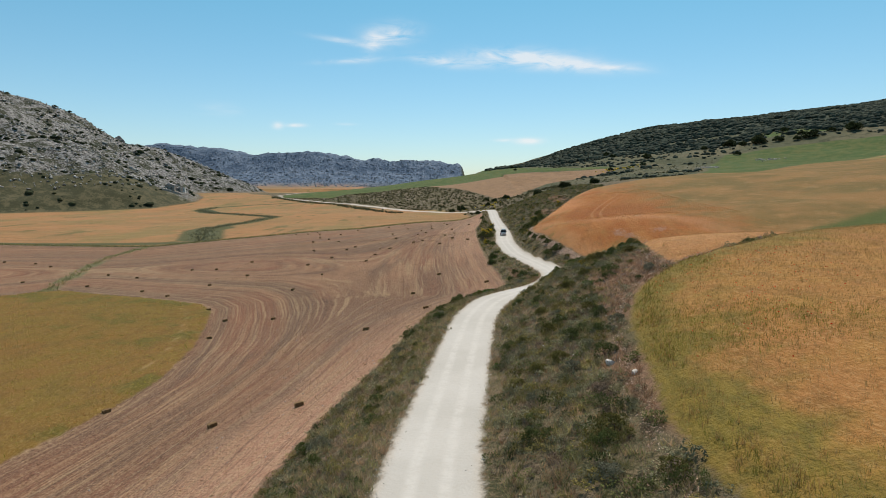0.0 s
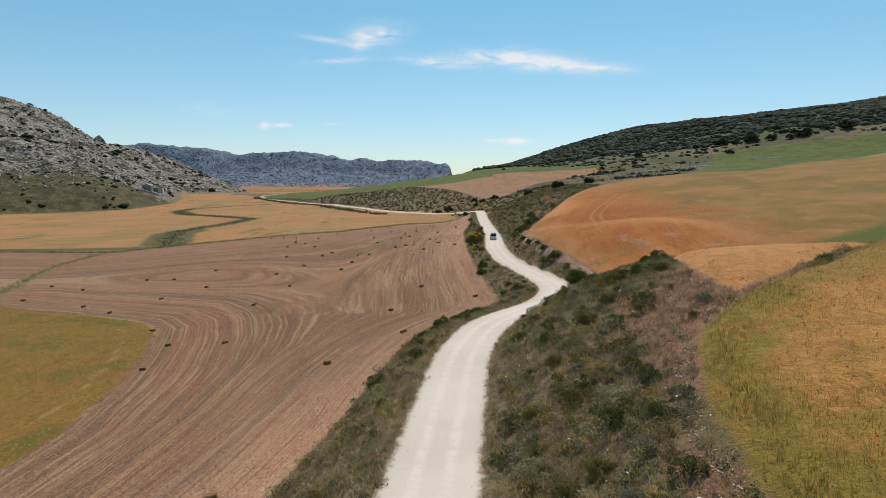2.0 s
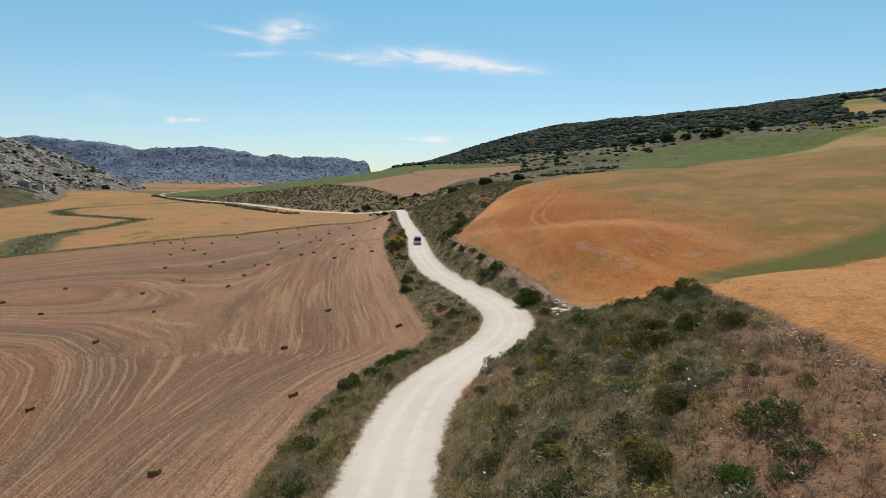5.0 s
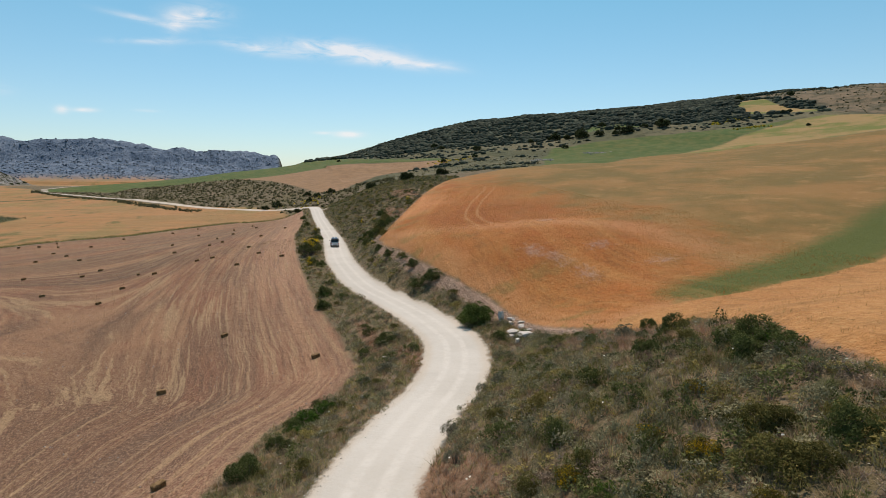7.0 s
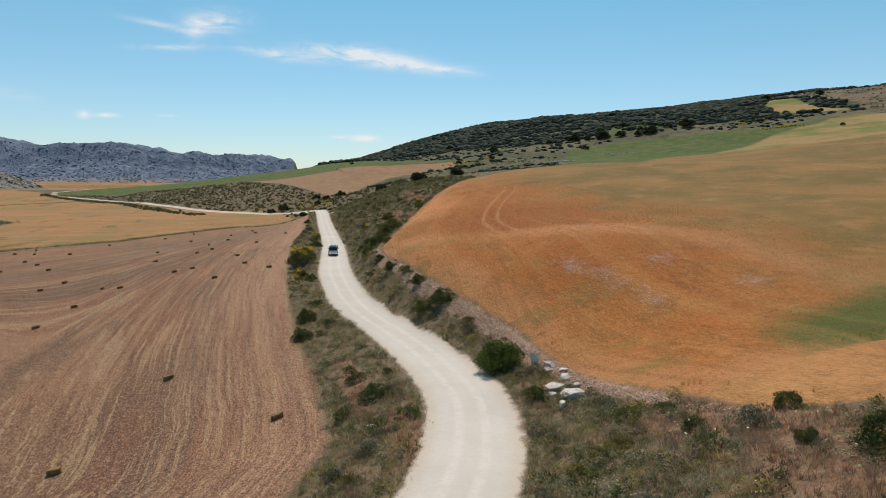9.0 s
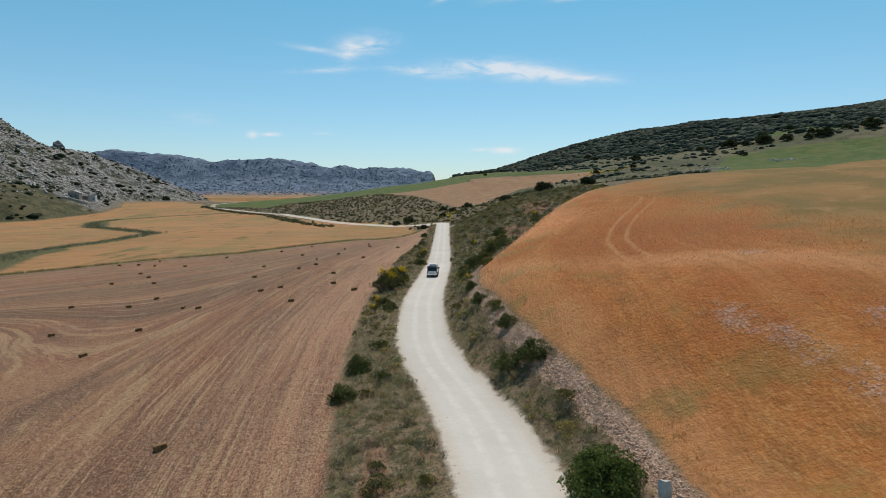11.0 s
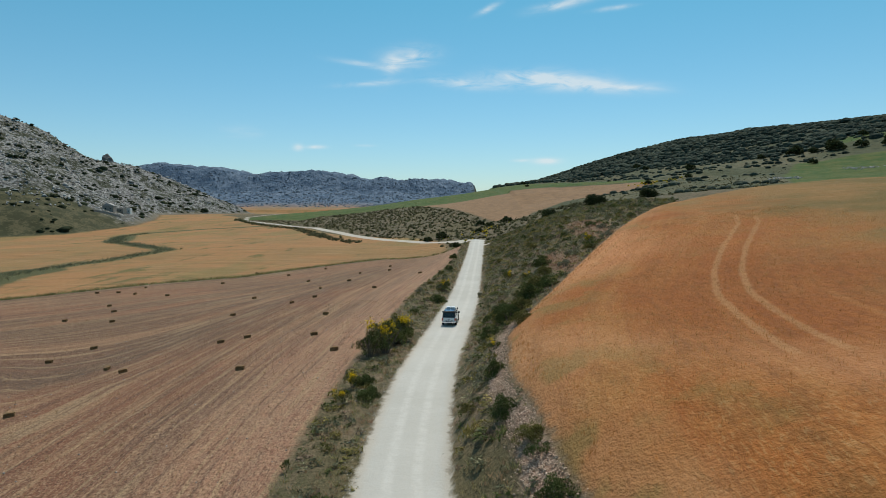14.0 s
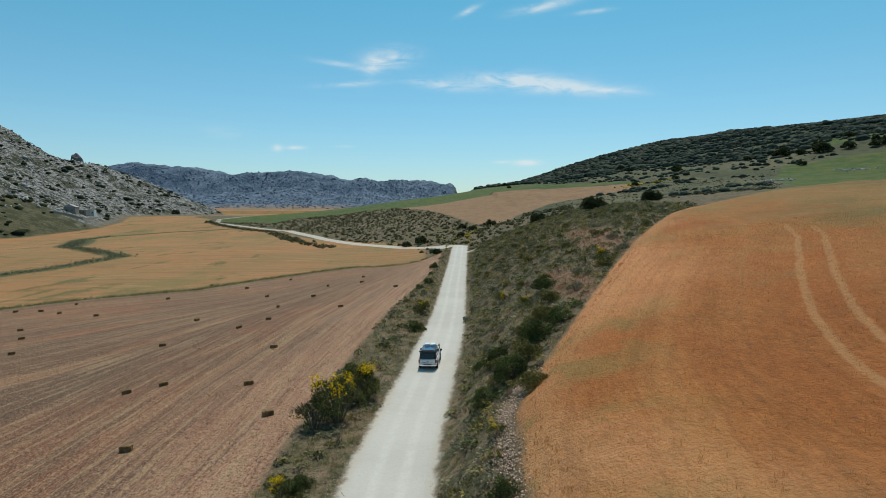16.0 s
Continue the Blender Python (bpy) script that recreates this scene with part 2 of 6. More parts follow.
DRY_GROUND = [(18.5, 58, 5, 9), (23, 63, 4.5, 9), (28, 90, 3.5, 9), (16, 48, 3.5, 6), (31, 97, 4, 7), (11, 30, 1.4, 14), (12, 86, 2.0, 7), (27, 79, 2, 6), (36, 211, 2, 14), (44, 231, 3, 16), (30.5, 103, 3.5, 4.5), (17.2, 113, 1.2, 8), (15.2, 127, 1.0, 9)]
TRAM = [(56, 212), (58, 204), (50, 190), (45, 180), (42, 172), (40.5, 163), (39, 157)]
BROWN = [(-16, 686), (20, 540), (40, 458), (52, 455), (75, 490), (98, 522), (150, 540), (162, 565), (112, 590), (68, 610), (20, 650)]
GREEN = [(-200, 750), (-185, 705), (-123, 668), (-117, 718), (-62, 720), (-16, 690), (20, 652), (68, 614), (112, 594), (166, 568), (140, 640), (110, 780), (80, 980), (-60, 1000), (-170, 860)]
UPPER_GREEN = [(80, 253), (106, 279), (150, 328), (217, 391), (302, 448), (415, 511), (520, 548), (450, 556), (381, 562), (330, 572), (267, 580), (225, 515), (186, 430), (150, 364), (108, 294), (84, 262)]
UPPER_TAN = [(290, 430), (302, 447), (415, 510), (520, 546), (564, 554), (589, 518), (640, 432), (486, 442), (380, 454)]
HILL_TAN = [(609, 727), (632, 713), (592, 631), (597, 583), (569, 575), (525, 621), (561, 673)]
HILL_HEATH = [(590, 522), (584, 569), (602, 590), (640, 640), (640, 720), (660, 790), (1000, 800), (1000, 480)]
STREAM = [(-240, 235), (-150, 242), (-97, 244), (-114, 285), (-121, 310), (-119, 338), (-113, 358), (-107, 384), (-130, 410), (-174, 457), (-215, 538), (-212, 565), (-185, 600), (-100, 640)]
ROAD_FAR = [(27, 337), (28, 360), (20, 385), (0, 408), (-17, 430), (-45, 478), (-88, 575), (-130, 628), (-183, 690), (-205, 760), (-190, 850), (-240, 930), (-230, 1050)]
STONE_BANK = [(31.2, 108), (30.5, 119), (29.8, 129), (27.8, 139), (25.4, 152), (24.3, 166), (25.1, 178), (27.7, 184.3)]
TRACK = [(28, 330), (35, 328), (42, 331), (50, 342)]

def crags(x, y):
    """Unevenness of the rocky slopes and the far range."""
    far = (y > 340) | (np.abs(x) > 200)
    r, ledge = np.zeros(len(x)), np.zeros(len(x))
    r[far] = [noise.fractal((a * 0.012, b * 0.012, 0), 1.0, 2.0, 5) for a, b in zip(x[far], y[far])]
    deep = y > 1450
    ledge[deep] = [noise.noise((a * 0.02, b * 0.02, 4.0)) + 0.6 * noise.noise((a * 0.055, b * 0.055, 7.0)) for a, b in zip(x[deep], y[deep])]
    s = inside(MOUNTAIN_FOOT, x, y)
    return r * 14 * ease(0, 120, s) + (r * 7 + ledge * 8) * ease(1500, 1800, y) + np.where(x > 60, r * 3 * ease(350, 600, y), 0)


xs = np.concatenate([-np.geomspace(2600, 4200, 6)[::-1], np.arange(-1900, -420, 16), np.arange(-420, -90, 5), np.arange(-90, 110, 1.5), np.arange(110, 420, 5), np.arange(420, 1250, 14), np.geomspace(1300, 4000, 10)])
ys = np.concatenate([-np.geomspace(30, 2500, 14)[::-1], np.arange(-20, 360, 1.4), np.arange(360, 720, 4), np.arange(720, 2300, 10), np.geomspace(2320, 4500, 10)])
gx, gy = np.meshgrid(xs, ys)
fx, fy = gx.ravel(), gy.ravel()
fd = road_offset(fx, fy)
fz = land(fx, fy)
zone = {}
far_d, _ = line_distance(ROAD_FAR, fx, fy)
track_d, _ = line_distance(TRACK, fx, fy)
zone["road"] = np.maximum.reduce([np.where(fy < 345, hermite(HALF_Y, HALF_W, fy) - np.abs(fd), -50), 2.6 - far_d, 1.6 - track_d])
zone["stubble"], zone["wheat_left"], zone["wheat_right"] = inside(STUBBLE, fx, fy), inside(WHEAT_LEFT, fx, fy), inside(WHEAT_RIGHT, fx, fy)
zone["golden"], zone["orange"], zone["brown"] = inside(GOLDEN, fx, fy), inside(ORANGE, fx, fy), inside(BROWN, fx, fy)
zone["green"] = np.maximum.reduce([inside(GREEN, fx, fy), inside(UPPER_GREEN, fx, fy), inside(CLEARINGS[0], fx, fy)])
zone["stream"] = np.maximum.reduce([4.5 - line_distance(STREAM, fx, fy)[0], 9.5 - line_distance([(-104, 258), (-119, 300), (-119, 318)], fx, fy)[0], 8.0 - line_distance([(-180, 470), (-212, 535)], fx, fy)[0]])
zone["rock"] = inside(MOUNTAIN_FOOT, fx, fy)
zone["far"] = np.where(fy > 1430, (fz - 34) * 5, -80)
zone["valley"] = np.maximum(-(fx - hermite([-200, 345, 420, 480, 580, 690, 760, 950, 1400], [-70, 16, 2, -50, -98, -190, -215, -300, -200], fy)), -60)
verge_d, zone["along"] = line_distance(VERGE_LEFT, fx, fy)
crop_d, hedge_d = line_distance(WHEAT_LEFT[1:11], fx, fy)[0], line_distance(STUBBLE[17:27], fx, fy)[0]
pull = [(np.maximum(d, 0.5)) ** -2.5 for d in (verge_d, crop_d, hedge_d)]
zone["rows"] = (pull[0] * verge_d + pull[1] * (42 - crop_d) + pull[2] * (95 - hedge_d)) / sum(pull)
zone["verge"] = verge_d
zone["soil"] = np.exp(-((fx + 14) / 24) ** 2 - ((fy - 112) / 32) ** 2)
zone["pale"] = 0.3 + 0.7 * ease(100, 40, fy) + 0.25 * ease(130, 170, fy)
zone["tan"], zone["heath"] = np.maximum(inside(UPPER_TAN, fx, fy), inside(HILL_TAN, fx, fy)), inside(HILL_HEATH, fx, fy)
zone["offset"] = np.clip(fd, -9, 9)
zone["draw"] = 4.5 + 0.05 * np.clip(fx - 50, 0, 100) - line_distance(DRAW, fx, fy)[0]
zone["tram"] = np.minimum(line_distance(TRAM, fx, fy)[0], line_distance([(x + 2.2, y - 0.6) for x, y in TRAM], fx, fy)[0])
BARE = ((39, 134.5, 1.5, 2.6), (40.8, 130.4, 1.3, 2.6), (41.5, 124.4, 1.2, 3.0), (51, 123.3, 2.6, 1.3), (46.8, 130.6, 2.2, 1.6), (47, 147, 2, 1.5))
zone["bare"] = sum(np.exp(-((fx - x) / a) ** 2 - ((fy - y) / b) ** 2) for x, y, a, b in BARE)
zone["rust"] = np.exp(-((fx - 47) / 16) ** 2 - ((fy - 168) / 20) ** 2)
zone["salmon"] = np.exp(-((fx - 36) / 14) ** 2 - ((fy - 208) / 22) ** 2)
zone["ridge"] = line_distance([(26.4, 169), (35.3, 159.4), (42, 150.3), (51.2, 139.6), (57, 134), (60, 126), (59.7, 118)], fx, fy)[0]
zone["drill"] = line_distance([(80, 262), (70, 235), (58, 204), (50, 190), (45, 180), (42, 172), (39, 157), (36, 130), (40, 100)], fx, fy)[0] * np.where(fx > hermite([100, 130, 157, 180, 204, 235, 262], [40, 36, 39, 45, 58, 70, 80], fy), 1, -1)
zone["bank"] = 0.55 * ease(190, 140, fy) + 0.4 - line_distance(STONE_BANK, fx, fy)[0]
zone["ditch"] = 2.2 - line_distance(DITCH, fx, fy)[0]
zone["wheat_path"] = 0.3 - line_distance(WHEAT_PATH, fx, fy)[0]
zone["dry"] = np.maximum.reduce([1.1 - np.hypot((fx - x) / a, (fy - y) / b) for x, y, a, b in DRY_GROUND])
zone["wood"] = inside(WOOD, fx, fy)
for c in CLEARINGS:
    zone["wood"] = np.minimum(zone["wood"], -inside(c, fx, fy))
zone["upland"] = np.minimum(fx - 60, fy - 300)
zone["olive"] = fx - 56 - 0.06 * (fy - 130)
zone["hedge"] = 1.3 - line_distance(STUBBLE[18:27], fx, fy)[0]
crop = np.zeros(len(fx))
for name, tall in (("wheat_left", 0.5), ("wheat_right", 0.6), ("golden", 0.55), ("orange", 0.5)):
    crop = np.maximum(crop, tall * ease(0, 1.2, zone[name]))
fz = fz + crop
n = len(fx)
fz = fz + crags(fx, fy)
mesh = bpy.data.meshes.new("ground")
nx, ny = len(xs), len(ys)
a = (np.arange(ny - 1)[:, None] * nx + np.arange(nx - 1)).ravel()
quads = np.stack([a, a + 1, a + nx + 1, a + nx], 1)
mesh.vertices.add(n)
mesh.vertices.foreach_set("co", np.stack([fx, fy, fz], 1).ravel())
mesh.loops.add(quads.size)
mesh.loops.foreach_set("vertex_index", quads.ravel())
mesh.polygons.add(len(quads))
mesh.polygons.foreach_set("loop_start", np.arange(len(quads)) * 4)
mesh.polygons.foreach_set("use_smooth", np.ones(len(quads), bool))
mesh.update()
for name, values in zone.items():
    mesh.attributes.new(name, "FLOAT", "POINT").data.foreach_set("value", values.astype(np.float32))
ground = new("ground", mesh)
tagged(ground, "rolling farmland with wheat fields, stubble and a pale gravel road", "ground", kind="structure")


class Nodes:
    """Short hand for building a node material."""

    def __init__(self, name):
        self.mat = bpy.data.materials.new(name)
        self.mat.use_nodes = True
        self.t = self.mat.node_tree
        self.bsdf = self.t.nodes["Principled BSDF"]
        self.bsdf.inputs["Roughness"].default_value = 0.9
        self.geo = self.t.nodes.new("ShaderNodeNewGeometry").outputs["Position"]
        self.bsdf.inputs["Specular IOR Level"].default_value = 0.2

    def put(self, socket, v):
        if isinstance(v, bpy.types.NodeSocket):
            self.t.links.new(v, socket)
        elif isinstance(v, tuple) and len(v) == 3 and socket.type == "RGBA":
            socket.default_value = (*v, 1)
        else:
            socket.default_value = v

    def node(self, kind, **sets):
        n = self.t.nodes.new(kind)
        for k, v in sets.items():
            self.put(n.inputs[k.replace("_", " ")], v)
        return n

    def math(self, op, a, b=0.0, c=0.0):
        n = self.t.nodes.new("ShaderNodeMath")
        n.operation = op
        for s, v in zip(n.inputs, (a, b, c)):
            self.put(s, v)
        return n.outputs[0]

    def noise(self, scale, detail=4, rough=0.6, where=None, distort=0.0):
        n = self.node("ShaderNodeTexNoise", Scale=scale, Detail=detail, Roughness=rough, Distortion=distort)
        self.put(n.inputs["Vector"], where if where is not None else self.place())
        return n.outputs[0]

    def place(self, scale=None):
        if scale is None:
            return self.geo
        n = self.node("ShaderNodeMapping", Scale=scale, Vector=self.geo)
        return n.outputs[0]

    def ramp(self, fac, lo, hi, a=0.0, b=1.0):
        n = self.t.nodes.new("ShaderNodeMapRange")
        n.interpolation_type = "SMOOTHSTEP"
        for s, v in zip(n.inputs, (fac, lo, hi, a, b)):
            self.put(s, v)
        return n.outputs[0]

    def mix(self, fac, a, b, kind="MIX"):
        n = self.t.nodes.new("ShaderNodeMix")
        n.data_type, n.blend_type = "RGBA", kind
        for s, v in zip((n.inputs[0], n.inputs[6], n.inputs[7]), (fac, a, b)):
            self.put(s, v)
        return n.outputs[2]

    def attr(self, name):
        n = self.t.nodes.new("ShaderNodeAttribute")
        n.attribute_name = name
        return n.outputs["Fac"]

    def bump(self, height, strength, distance):
        n = self.node("ShaderNodeBump", Strength=strength, Distance=distance, Height=height)
        self.put(self.bsdf.inputs["Normal"], n.outputs[0])

    def colour(self, c, rough=None):
        self.put(self.bsdf.inputs["Base Color"], c)
        if rough is not None:
            self.put(self.bsdf.inputs["Roughness"], rough)
        return self.mat


def ground_material():
    g = Nodes("farmland")
    big, mid, fine, grit = g.noise(0.018, 4), g.noise(0.11, 5, 0.65), g.noise(0.9, 5, 0.7), g.noise(4.5, 3, 0.7)
    wob = g.math("MULTIPLY", g.math("SUBTRACT", fine, 0.5), 2.0)

    def zone_mask(name, soft=0.35, jag=1.0):
        return g.ramp(g.math("ADD", g.attr(name), g.math("MULTIPLY", wob, jag)), -soft, soft)

    # open scrub and dry grass between the bushes
    base = g.mix(g.ramp(mid, 0.35, 0.65), (0.13, 0.1, 0.06), (0.21, 0.145, 0.09))
    base = g.mix(g.ramp(fine, 0.4, 0.62), base, (0.06, 0.058, 0.025))
    base = g.mix(g.ramp(big, 0.5, 0.65), base, (0.11, 0.088, 0.042))
    dry = g.ramp(g.math("ADD", g.attr("dry"), g.math("MULTIPLY", wob, 0.35)), -0.1, 0.4)
    base = g.mix(g.math("MULTIPLY", dry, 0.8), base, g.mix(g.ramp(fine, 0.35, 0.65), (0.25, 0.135, 0.082), (0.16, 0.092, 0.056)))
    base = g.mix(g.math("MULTIPLY", g.ramp(grit, 0.56, 0.66), 0.45), base, (0.24, 0.17, 0.1))
    base = g.mix(g.math("MULTIPLY", g.ramp(grit, 0.45, 0.36), 0.7), base, (0.028, 0.026, 0.012))
    # valley floor: ripe and mown fields
    sown = g.node("ShaderNodeCombineXYZ", X=g.math("MULTIPLY", g.node("ShaderNodeSeparateXYZ", Vector=g.geo).outputs[0], 0.12), Y=g.node("ShaderNodeSeparateXYZ", Vector=g.geo).outputs[1]).outputs[0]
    floor = g.mix(g.ramp(big, 0.4, 0.62), (0.33, 0.165, 0.068), (0.26, 0.155, 0.064))
    floor = g.mix(g.math("MULTIPLY", g.ramp(g.noise(0.03, 5, 0.65, g.place((1, 0.4, 1))), 0.5, 0.62), 0.75), floor, (0.2, 0.15, 0.055))
    floor = g.mix(g.math("MULTIPLY", g.ramp(g.noise(0.075, 5, 0.7, g.place((1, 0.3, 1))), 0.57, 0.66), 0.8), floor, (0.1, 0.1, 0.034))
    floor = g.mix(g.math("MULTIPLY", g.ramp(g.noise(0.22, 3, 0.6, sown), 0.5, 0.62), 0.35), floor, (0.17, 0.095, 0.04))
    floor = g.mix(g.math("MULTIPLY", g.ramp(g.noise(0.35, 3, 0.6, sown), 0.55, 0.64), 0.35), floor, (0.42, 0.25, 0.12))
    floor = g.mix(g.math("MULTIPLY", g.ramp(fine, 0.5, 0.68), 0.35), floor, (0.15, 0.08, 0.032))
    base = g.mix(zone_mask("valley", 2, 3), base, floor)
    # far range: distance haze is put into its blue-grey colours
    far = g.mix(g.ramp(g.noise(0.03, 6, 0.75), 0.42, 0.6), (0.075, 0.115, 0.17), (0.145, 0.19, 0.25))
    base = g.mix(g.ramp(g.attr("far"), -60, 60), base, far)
    # upper pasture and the floor of the woods
    past = g.mix(g.ramp(g.noise(0.02, 5, 0.65, g.place((1, 0.6, 1))), 0.42, 0.6), (0.075, 0.076, 0.038), (0.122, 0.106, 0.058))
    past = g.mix(g.math("MULTIPLY", g.ramp(mid, 0.5, 0.65), 0.8), past, (0.034, 0.04, 0.016))
    base = g.mix(zone_mask("upland", 6, 10), base, past)
    base = g.mix(g.ramp(g.math("ADD", g.attr("wood"), g.math("MULTIPLY", g.math("SUBTRACT", mid, 0.5), 120.0)), -6, 14), base, (0.038, 0.046, 0.026))
    moor = g.mix(g.ramp(g.noise(0.05, 5, 0.7), 0.4, 0.6), (0.06, 0.055, 0.03), (0.16, 0.115, 0.07))
    base = g.mix(zone_mask("heath", 6, 10), base, moor)
    # stream with rushes
    base = g.mix(zone_mask("stream", 1.5, 4), base, g.mix(fine, (0.05, 0.058, 0.02), (0.12, 0.105, 0.045)))
    # rocky slope
    rocks = g.node("ShaderNodeTexVoronoi", Scale=0.45, Vector=g.place((1, 1, 1.6))).outputs["Distance"]
    crack = g.noise(0.3, 6, 0.75, g.place((1, 1, 1.8)))
    stone = g.mix(g.ramp(crack, 0.4, 0.6), (0.08, 0.074, 0.068), (0.36, 0.342, 0.318))
    slope = g.mix(g.ramp(g.math("ADD", g.noise(0.06, 7, 0.8), g.math("MULTIPLY", rocks, 0.14)), 0.56, 0.62), stone, (0.05, 0.052, 0.03))
    hill = g.mix(g.ramp(g.math("ADD", mid, g.math("MULTIPLY", g.math("SUBTRACT", fine, 0.5), 0.8)), 0.45, 0.62), (0.045, 0.045, 0.02), (0.105, 0.09, 0.046))
    low = g.ramp(g.math("ADD", g.attr("rock"), g.math("MULTIPLY", mid, 60.0)), 108, 122)
    north = g.node("ShaderNodeSeparateXYZ", Vector=g.geo).outputs[1]
    low = g.math("MAXIMUM", low, g.ramp(g.math("ADD", north, g.math("MULTIPLY", mid, 60.0)), 660, 690))
    on_rock = zone_mask("rock", 3, 6)
    foot = g.ramp(g.math("ADD", g.attr("rock"), g.math("MULTIPLY", g.math("SUBTRACT", mid, 0.5), 30.0)), 14, 4)
    slope = g.mix(g.math("MULTIPLY", foot, 0.8), slope, (0.17, 0.14, 0.095))
    base = g.mix(on_rock, base, g.mix(low, hill, slope))
    # stubble, with the swaths left by the mower
    speck = g.noise(9.5, 2, 0.8, g.place((1, 0.4, 1)))
    soil = g.noise(0.045, 5, 0.6)
    run = g.node("ShaderNodeCombineXYZ", X=g.math("ADD", g.attr("rows"), g.math("MULTIPLY", mid, 1.1)), Y=g.math("MULTIPLY", g.attr("along"), 0.018)).outputs[0]
    swath, lane, straw = g.noise(0.5, 3, 0.6, run), g.noise(0.13, 3, 0.6, run), g.noise(2.4, 3, 0.7, run)
    stub = g.mix(g.ramp(big, 0.38, 0.62), (0.215, 0.084, 0.045), (0.175, 0.08, 0.045))
    stub = g.mix(g.math("MULTIPLY", g.ramp(soil, 0.45, 0.6), 0.6), stub, (0.125, 0.07, 0.044))
    stub = g.mix(g.math("MULTIPLY", g.ramp(g.math("ADD", swath, g.math("MULTIPLY", wob, 0.1)), 0.47, 0.58), 0.8), stub, (0.275, 0.146, 0.08))
    stub = g.mix(g.math("MULTIPLY", g.ramp(lane, 0.48, 0.6), 0.68), stub, (0.095, 0.062, 0.042))
    rut = g.math("ABSOLUTE", g.math("SUBTRACT", g.noise(0.24, 2, 0.5, run), 0.5))
    stub = g.mix(g.math("MULTIPLY", g.ramp(rut, 0.022, 0.006), 0.45), stub, (0.075, 0.048, 0.034))
    stub = g.mix(g.math("MULTIPLY", g.ramp(g.math("ADD", g.attr("soil"), g.math("MULTIPLY", g.math("SUBTRACT", mid, 0.5), 0.8)), 0.2, 0.9), 0.6), stub, (0.105, 0.058, 0.038))
    edge = g.ramp(g.math("ADD", g.attr("verge"), g.math("MULTIPLY", g.math("SUBTRACT", mid, 0.5), 10.0)), 17.0, 0.0)
    stub = g.mix(g.math("MULTIPLY", g.math("MULTIPLY", edge, g.attr("pale")), 0.9), stub, g.mix(g.ramp(fine, 0.4, 0.6), (0.5, 0.3, 0.19), (0.42, 0.21, 0.135)))
    stub = g.mix(g.math("MULTIPLY", g.ramp(straw, 0.52, 0.62), 0.65), stub, (0.36, 0.245, 0.135))
    stub = g.mix(g.math("MULTIPLY", g.ramp(straw, 0.47, 0.38), 0.5), stub, (0.09, 0.05, 0.032))
    stub = g.mix(g.math("MULTIPLY", g.ramp(grit, 0.52, 0.66), 0.5), stub, (0.38, 0.26, 0.16))
    stub = g.mix(g.math("MULTIPLY", g.ramp(grit, 0.47, 0.35), 0.6), stub, (0.065, 0.038, 0.025))
    stub = g.mix(g.math("MULTIPLY", g.ramp(speck, 0.54, 0.64), 0.5), stub, (0.46, 0.31, 0.19))
    stub = g.mix(g.math("MULTIPLY", g.ramp(speck, 0.46, 0.37), 0.65), stub, (0.05, 0.027, 0.017))
    base = g.mix(zone_mask("stubble", 0.5, 1.2), base, stub)
    base = g.mix(zone_mask("ditch", 0.6, 2.0), base, g.mix(fine, (0.09, 0.095, 0.04), (0.17, 0.15, 0.08)))
    base = g.mix(g.math("MULTIPLY", zone_mask("hedge", 0.5, 1.5), 0.9), base, (0.075, 0.075, 0.03))
    # standing wheat
    tuft, dots = g.noise(1.9, 4, 0.7, g.place((1, 0.38, 0.3))), g.noise(8.0, 2, 0.6, g.place((1, 0.25, 0.3)))

    stand = g.noise(0.45, 4, 0.7, g.place((1, 0.5, 1)))

    def wheat(ripe, gold, green, share):
        c = g.mix(g.ramp(mid, 0.35, 0.65), ripe, gold)
        c = g.mix(g.math("MULTIPLY", g.ramp(stand, 0.48, 0.62), 0.4), c, g.mix(0.6, c, (0.05, 0.035, 0.01)))
        c = g.mix(g.math("MULTIPLY", g.ramp(g.math("ADD", mid, g.math("MULTIPLY", g.math("SUBTRACT", big, 0.5), 0.9)), share, share + 0.2), 0.85), c, green)
        c = g.mix(g.math("MULTIPLY", g.ramp(tuft, 0.5, 0.68), 0.35), c, g.mix(0.55, c, (0.06, 0.04, 0.015)))
        c = g.mix(g.math("MULTIPLY", g.ramp(tuft, 0.45, 0.3), 0.3), c, g.mix(0.5, c, (0.5, 0.33, 0.15)))
        c = g.mix(g.math("MULTIPLY", g.ramp(dots, 0.52, 0.62), 0.35), c, g.mix(0.5, c, (0.06, 0.03, 0.01)))
        return g.mix(g.math("MULTIPLY", g.ramp(dots, 0.46, 0.36), 0.35), c, g.mix(0.5, c, (0.55, 0.38, 0.18)))

    base = g.mix(zone_mask("wheat_left", 0.3, 0.8), base, wheat((0.17, 0.105, 0.018), (0.2, 0.095, 0.022), (0.095, 0.088, 0.012), 0.46))
    base = g.mix(g.math("MULTIPLY", zone_mask("wheat_path", 0.5, 0.8), 0.5), base, (0.36, 0.25, 0.12))
    young = wheat((0.34, 0.17, 0.042), (0.34, 0.15, 0.046), (0.2, 0.14, 0.028), 0.62)
    near_edge = g.ramp(g.math("ADD", g.attr("wheat_right"), g.math("MULTIPLY", g.math("SUBTRACT", g.noise(0.22, 4, 0.6), 0.5), 22.0)), 7.5, 0.0)
    young = g.mix(g.math("MULTIPLY", near_edge, 0.7), young, g.mix(g.ramp(tuft, 0.4, 0.6), (0.14, 0.125, 0.018), (0.085, 0.095, 0.016)))
